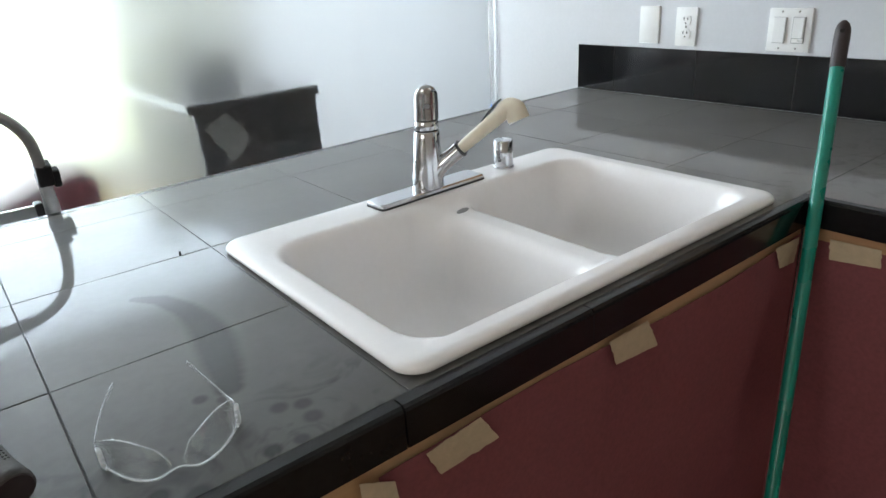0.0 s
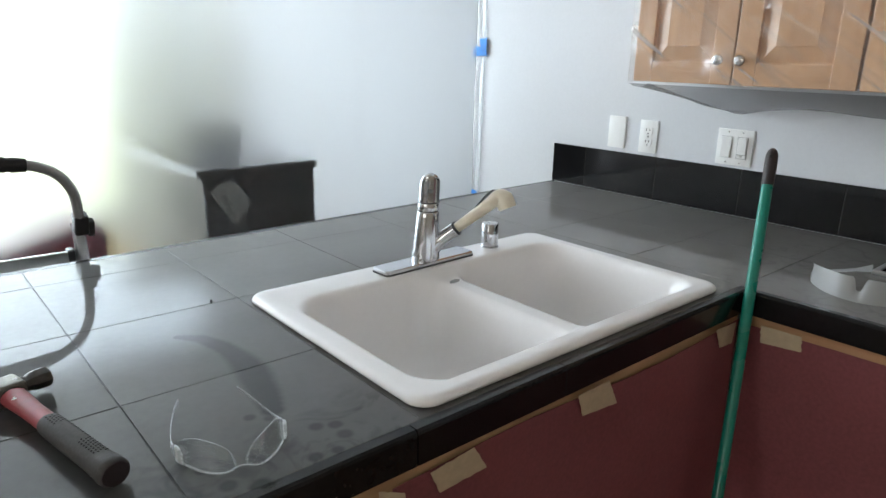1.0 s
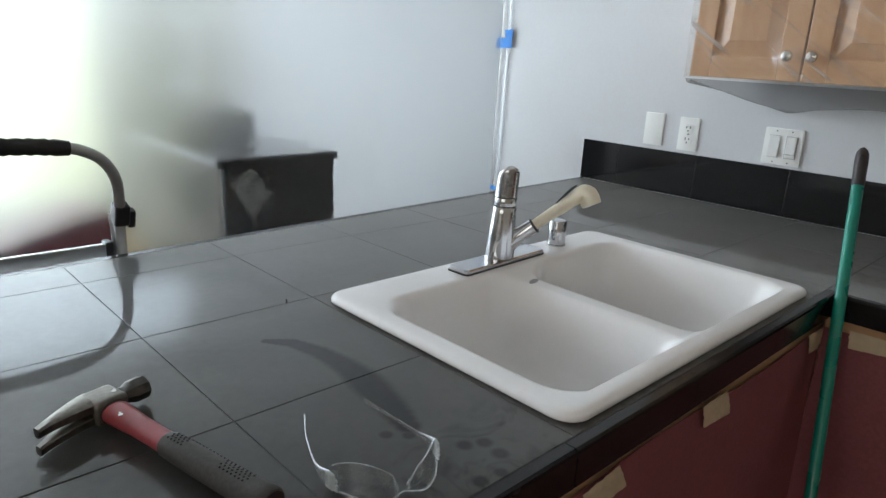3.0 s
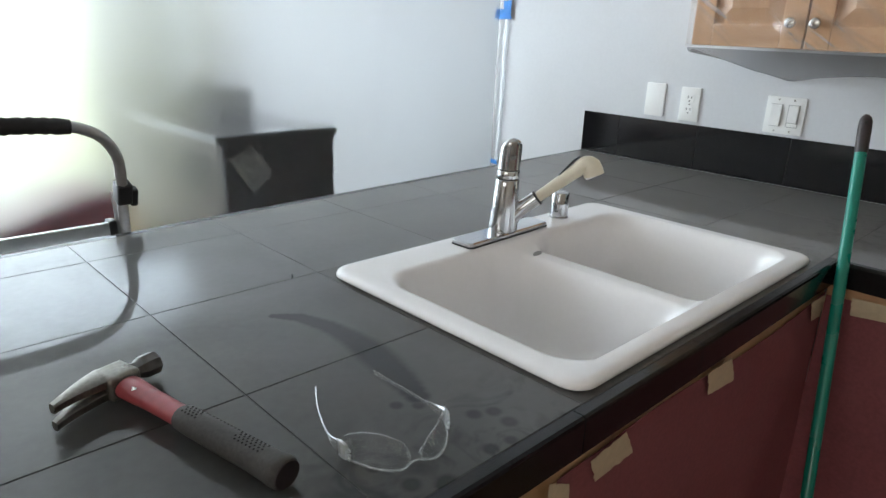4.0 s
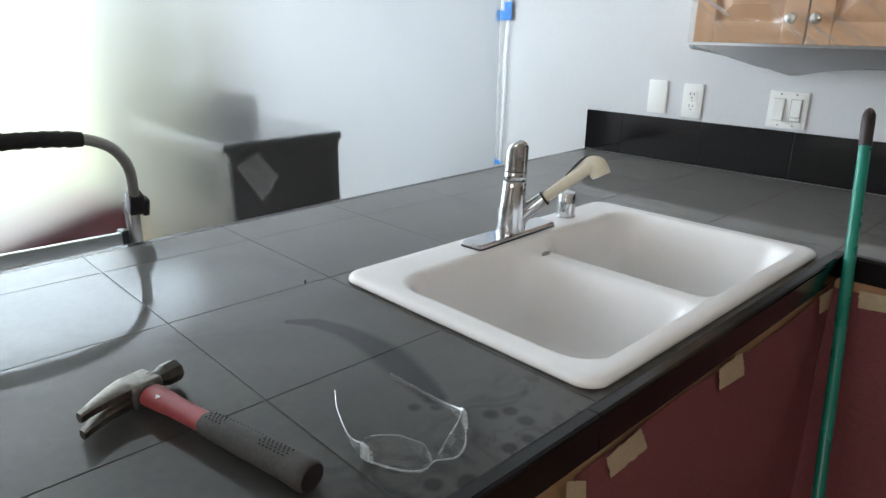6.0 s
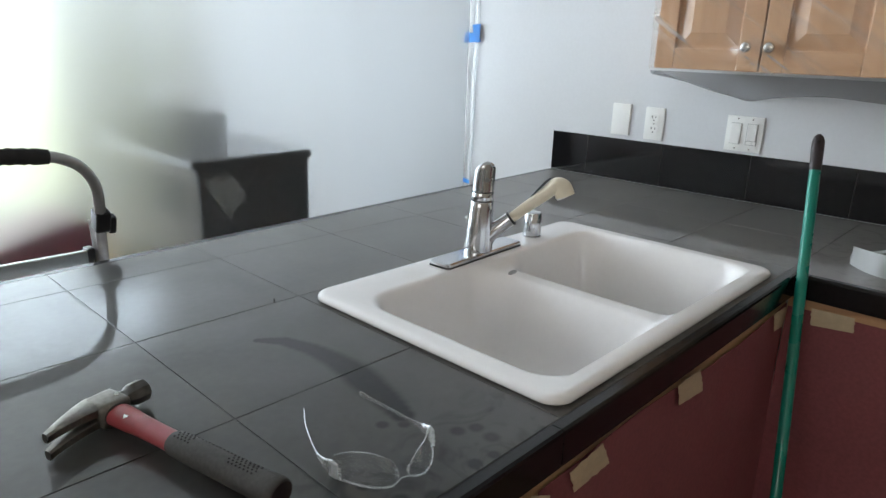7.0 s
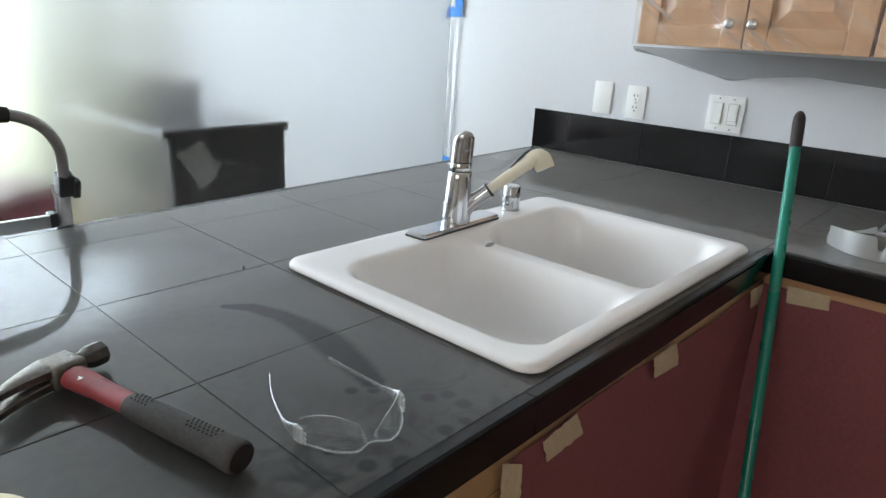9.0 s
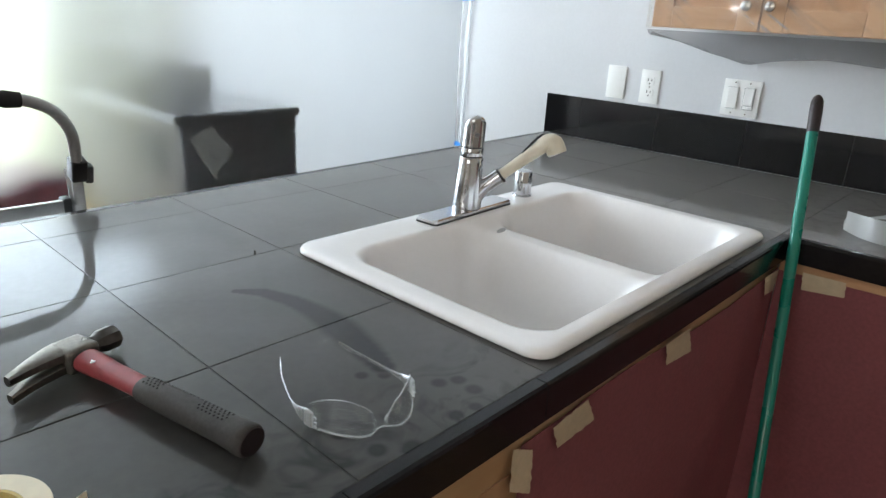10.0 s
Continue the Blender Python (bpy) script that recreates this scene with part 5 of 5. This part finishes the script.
def visor_glasses(at, turn):
    """Frosted one-piece wraparound lens, upside down, with its nose notch on top and two broad temples."""
    g = thing("safety_glasses", "frosted one-piece safety glasses lying upside down on the side counter", "safety glasses", "safety glasses", at=at)
    g.rotation_euler = (0, 0, radians(turn))
    w, dep = 0.118, 0.080

    def lens(u, v):
        s = 2 * u - 1
        h = 0.050 * (1 - 0.18 * abs(s) ** 3) - 0.030 * math.exp(-(s / 0.085) ** 4)
        z = 0.001 + h * v
        nose = 0.010 * math.exp(-(s / 0.13) ** 2) * v
        return Vector((w * (s - 0.08 * s ** 3), -dep * (1 - abs(s) ** 2.1) + 0.12 * z + nose, z))

    part("lens", sheet(lens, 60, 10, 0.0022), M_FROST, g, "frosted wraparound lens", True)
    part("rim", tube([lens(k / 80, 1.0) for k in range(81)], 0.0013, 8), M_FROST, g, smooth=True)
    part("nose_pad", tube([lens(0.5 + 0.07 * math.cos(t), 0.9 if abs(math.cos(t)) > 0.7 else 0.75) + Vector((0, 0.004, -0.010 * math.sin(t))) for t in (math.pi * k / 12 for k in range(13))], 0.0022, 8), M_FROST, g, smooth=True)
    for sgn in (1, -1):
        x = sgn * w * 0.92
        tp = smooth_path([(x, 0.0, 0.016), (x - 0.022 * sgn, 0.06, 0.016), (x - 0.055 * sgn, 0.12, 0.015), (x - 0.085 * sgn, 0.175, 0.014)], 6)
        n = len(tp)
        part("temple", tube(tp, [0.010 - 0.006 * min(1, 2.5 * k / n) + 0.007 * max(0.0, (k - 0.7 * n) / (0.3 * n)) for k in range(n)], 14, 0.22, (sgn, 0.2, 0)), M_FROST, g, "clear temple arm with broad end", True)


visor_glasses((1.084, -0.480, ZC), -84)

# ---- tape roll ----
roll = thing("tape_roll", "cream masking tape roll lying flat on the counter", "tape roll", at=(-0.582, -0.137, ZC))
part("tape", lathe([(0.0375, 0.0), (0.0565, 0.0), (0.0570, 0.001), (0.0570, 0.023), (0.0565, 0.024), (0.0375, 0.024), (0.0375, 0.0)], 48), M_TAPEROLL, roll)
part("core", lathe([(0.0345, 0.0), (0.0373, 0.0), (0.0373, 0.0235), (0.0345, 0.0235), (0.0345, 0.0)], 48), M_CORE, roll, "yellowish cardboard core")
part("loose_end", sheet(lambda u, v: (0.0572 * math.cos(-1.0 + 0.5 * u) + 0.030 * u * u, 0.0572 * math.sin(-1.0 + 0.5 * u) + 0.012 * u, 0.0005 + 0.0225 * v * (1 - 0.25 * u)), 14, 4, 0.0004), M_TAPEROLL, roll, "lifted loose end of the tape", True)

# ---- black cooktop let onto the wall counter ----
hob = thing("cooktop", "black glass cooktop with bright steel trim on the wall counter", "cooktop", at=(1.385, -0.80, ZC))
part("glass_top", box(-0.115, 0.115, -0.35, 0.35, 0.002, 0.007, 0.002), M_SPLASH, hob)
for x0, x1, y0, y1 in ((-0.128, -0.116, -0.362, 0.362), (0.116, 0.128, -0.362, 0.362), (-0.116, 0.116, 0.351, 0.362), (-0.116, 0.116, -0.362, -0.351)):
    part("trim", box(x0, x1, y0, y1, 0.0, 0.010, 0.002), M_ALU, hob, "brushed steel trim strip")
part("centre_strip", box(-0.018, -0.006, -0.349, 0.349, 0.0072, 0.011, 0.001), M_ALU, hob, "brushed steel centre strip")

# ---- grout chip ----
chip = part("grout_chip", moved(prism([(-0.0018, -0.001), (0.0005, -0.0014), (0.0018, 0.0), (0.0005, 0.0014), (-0.0014, 0.001)], 0, 0.008, 0.0005), pose(-0.053, 0.309, ZC)), M_SLOT)
tagged(chip, "small dark spacer chip standing in a grout joint", "spacer")
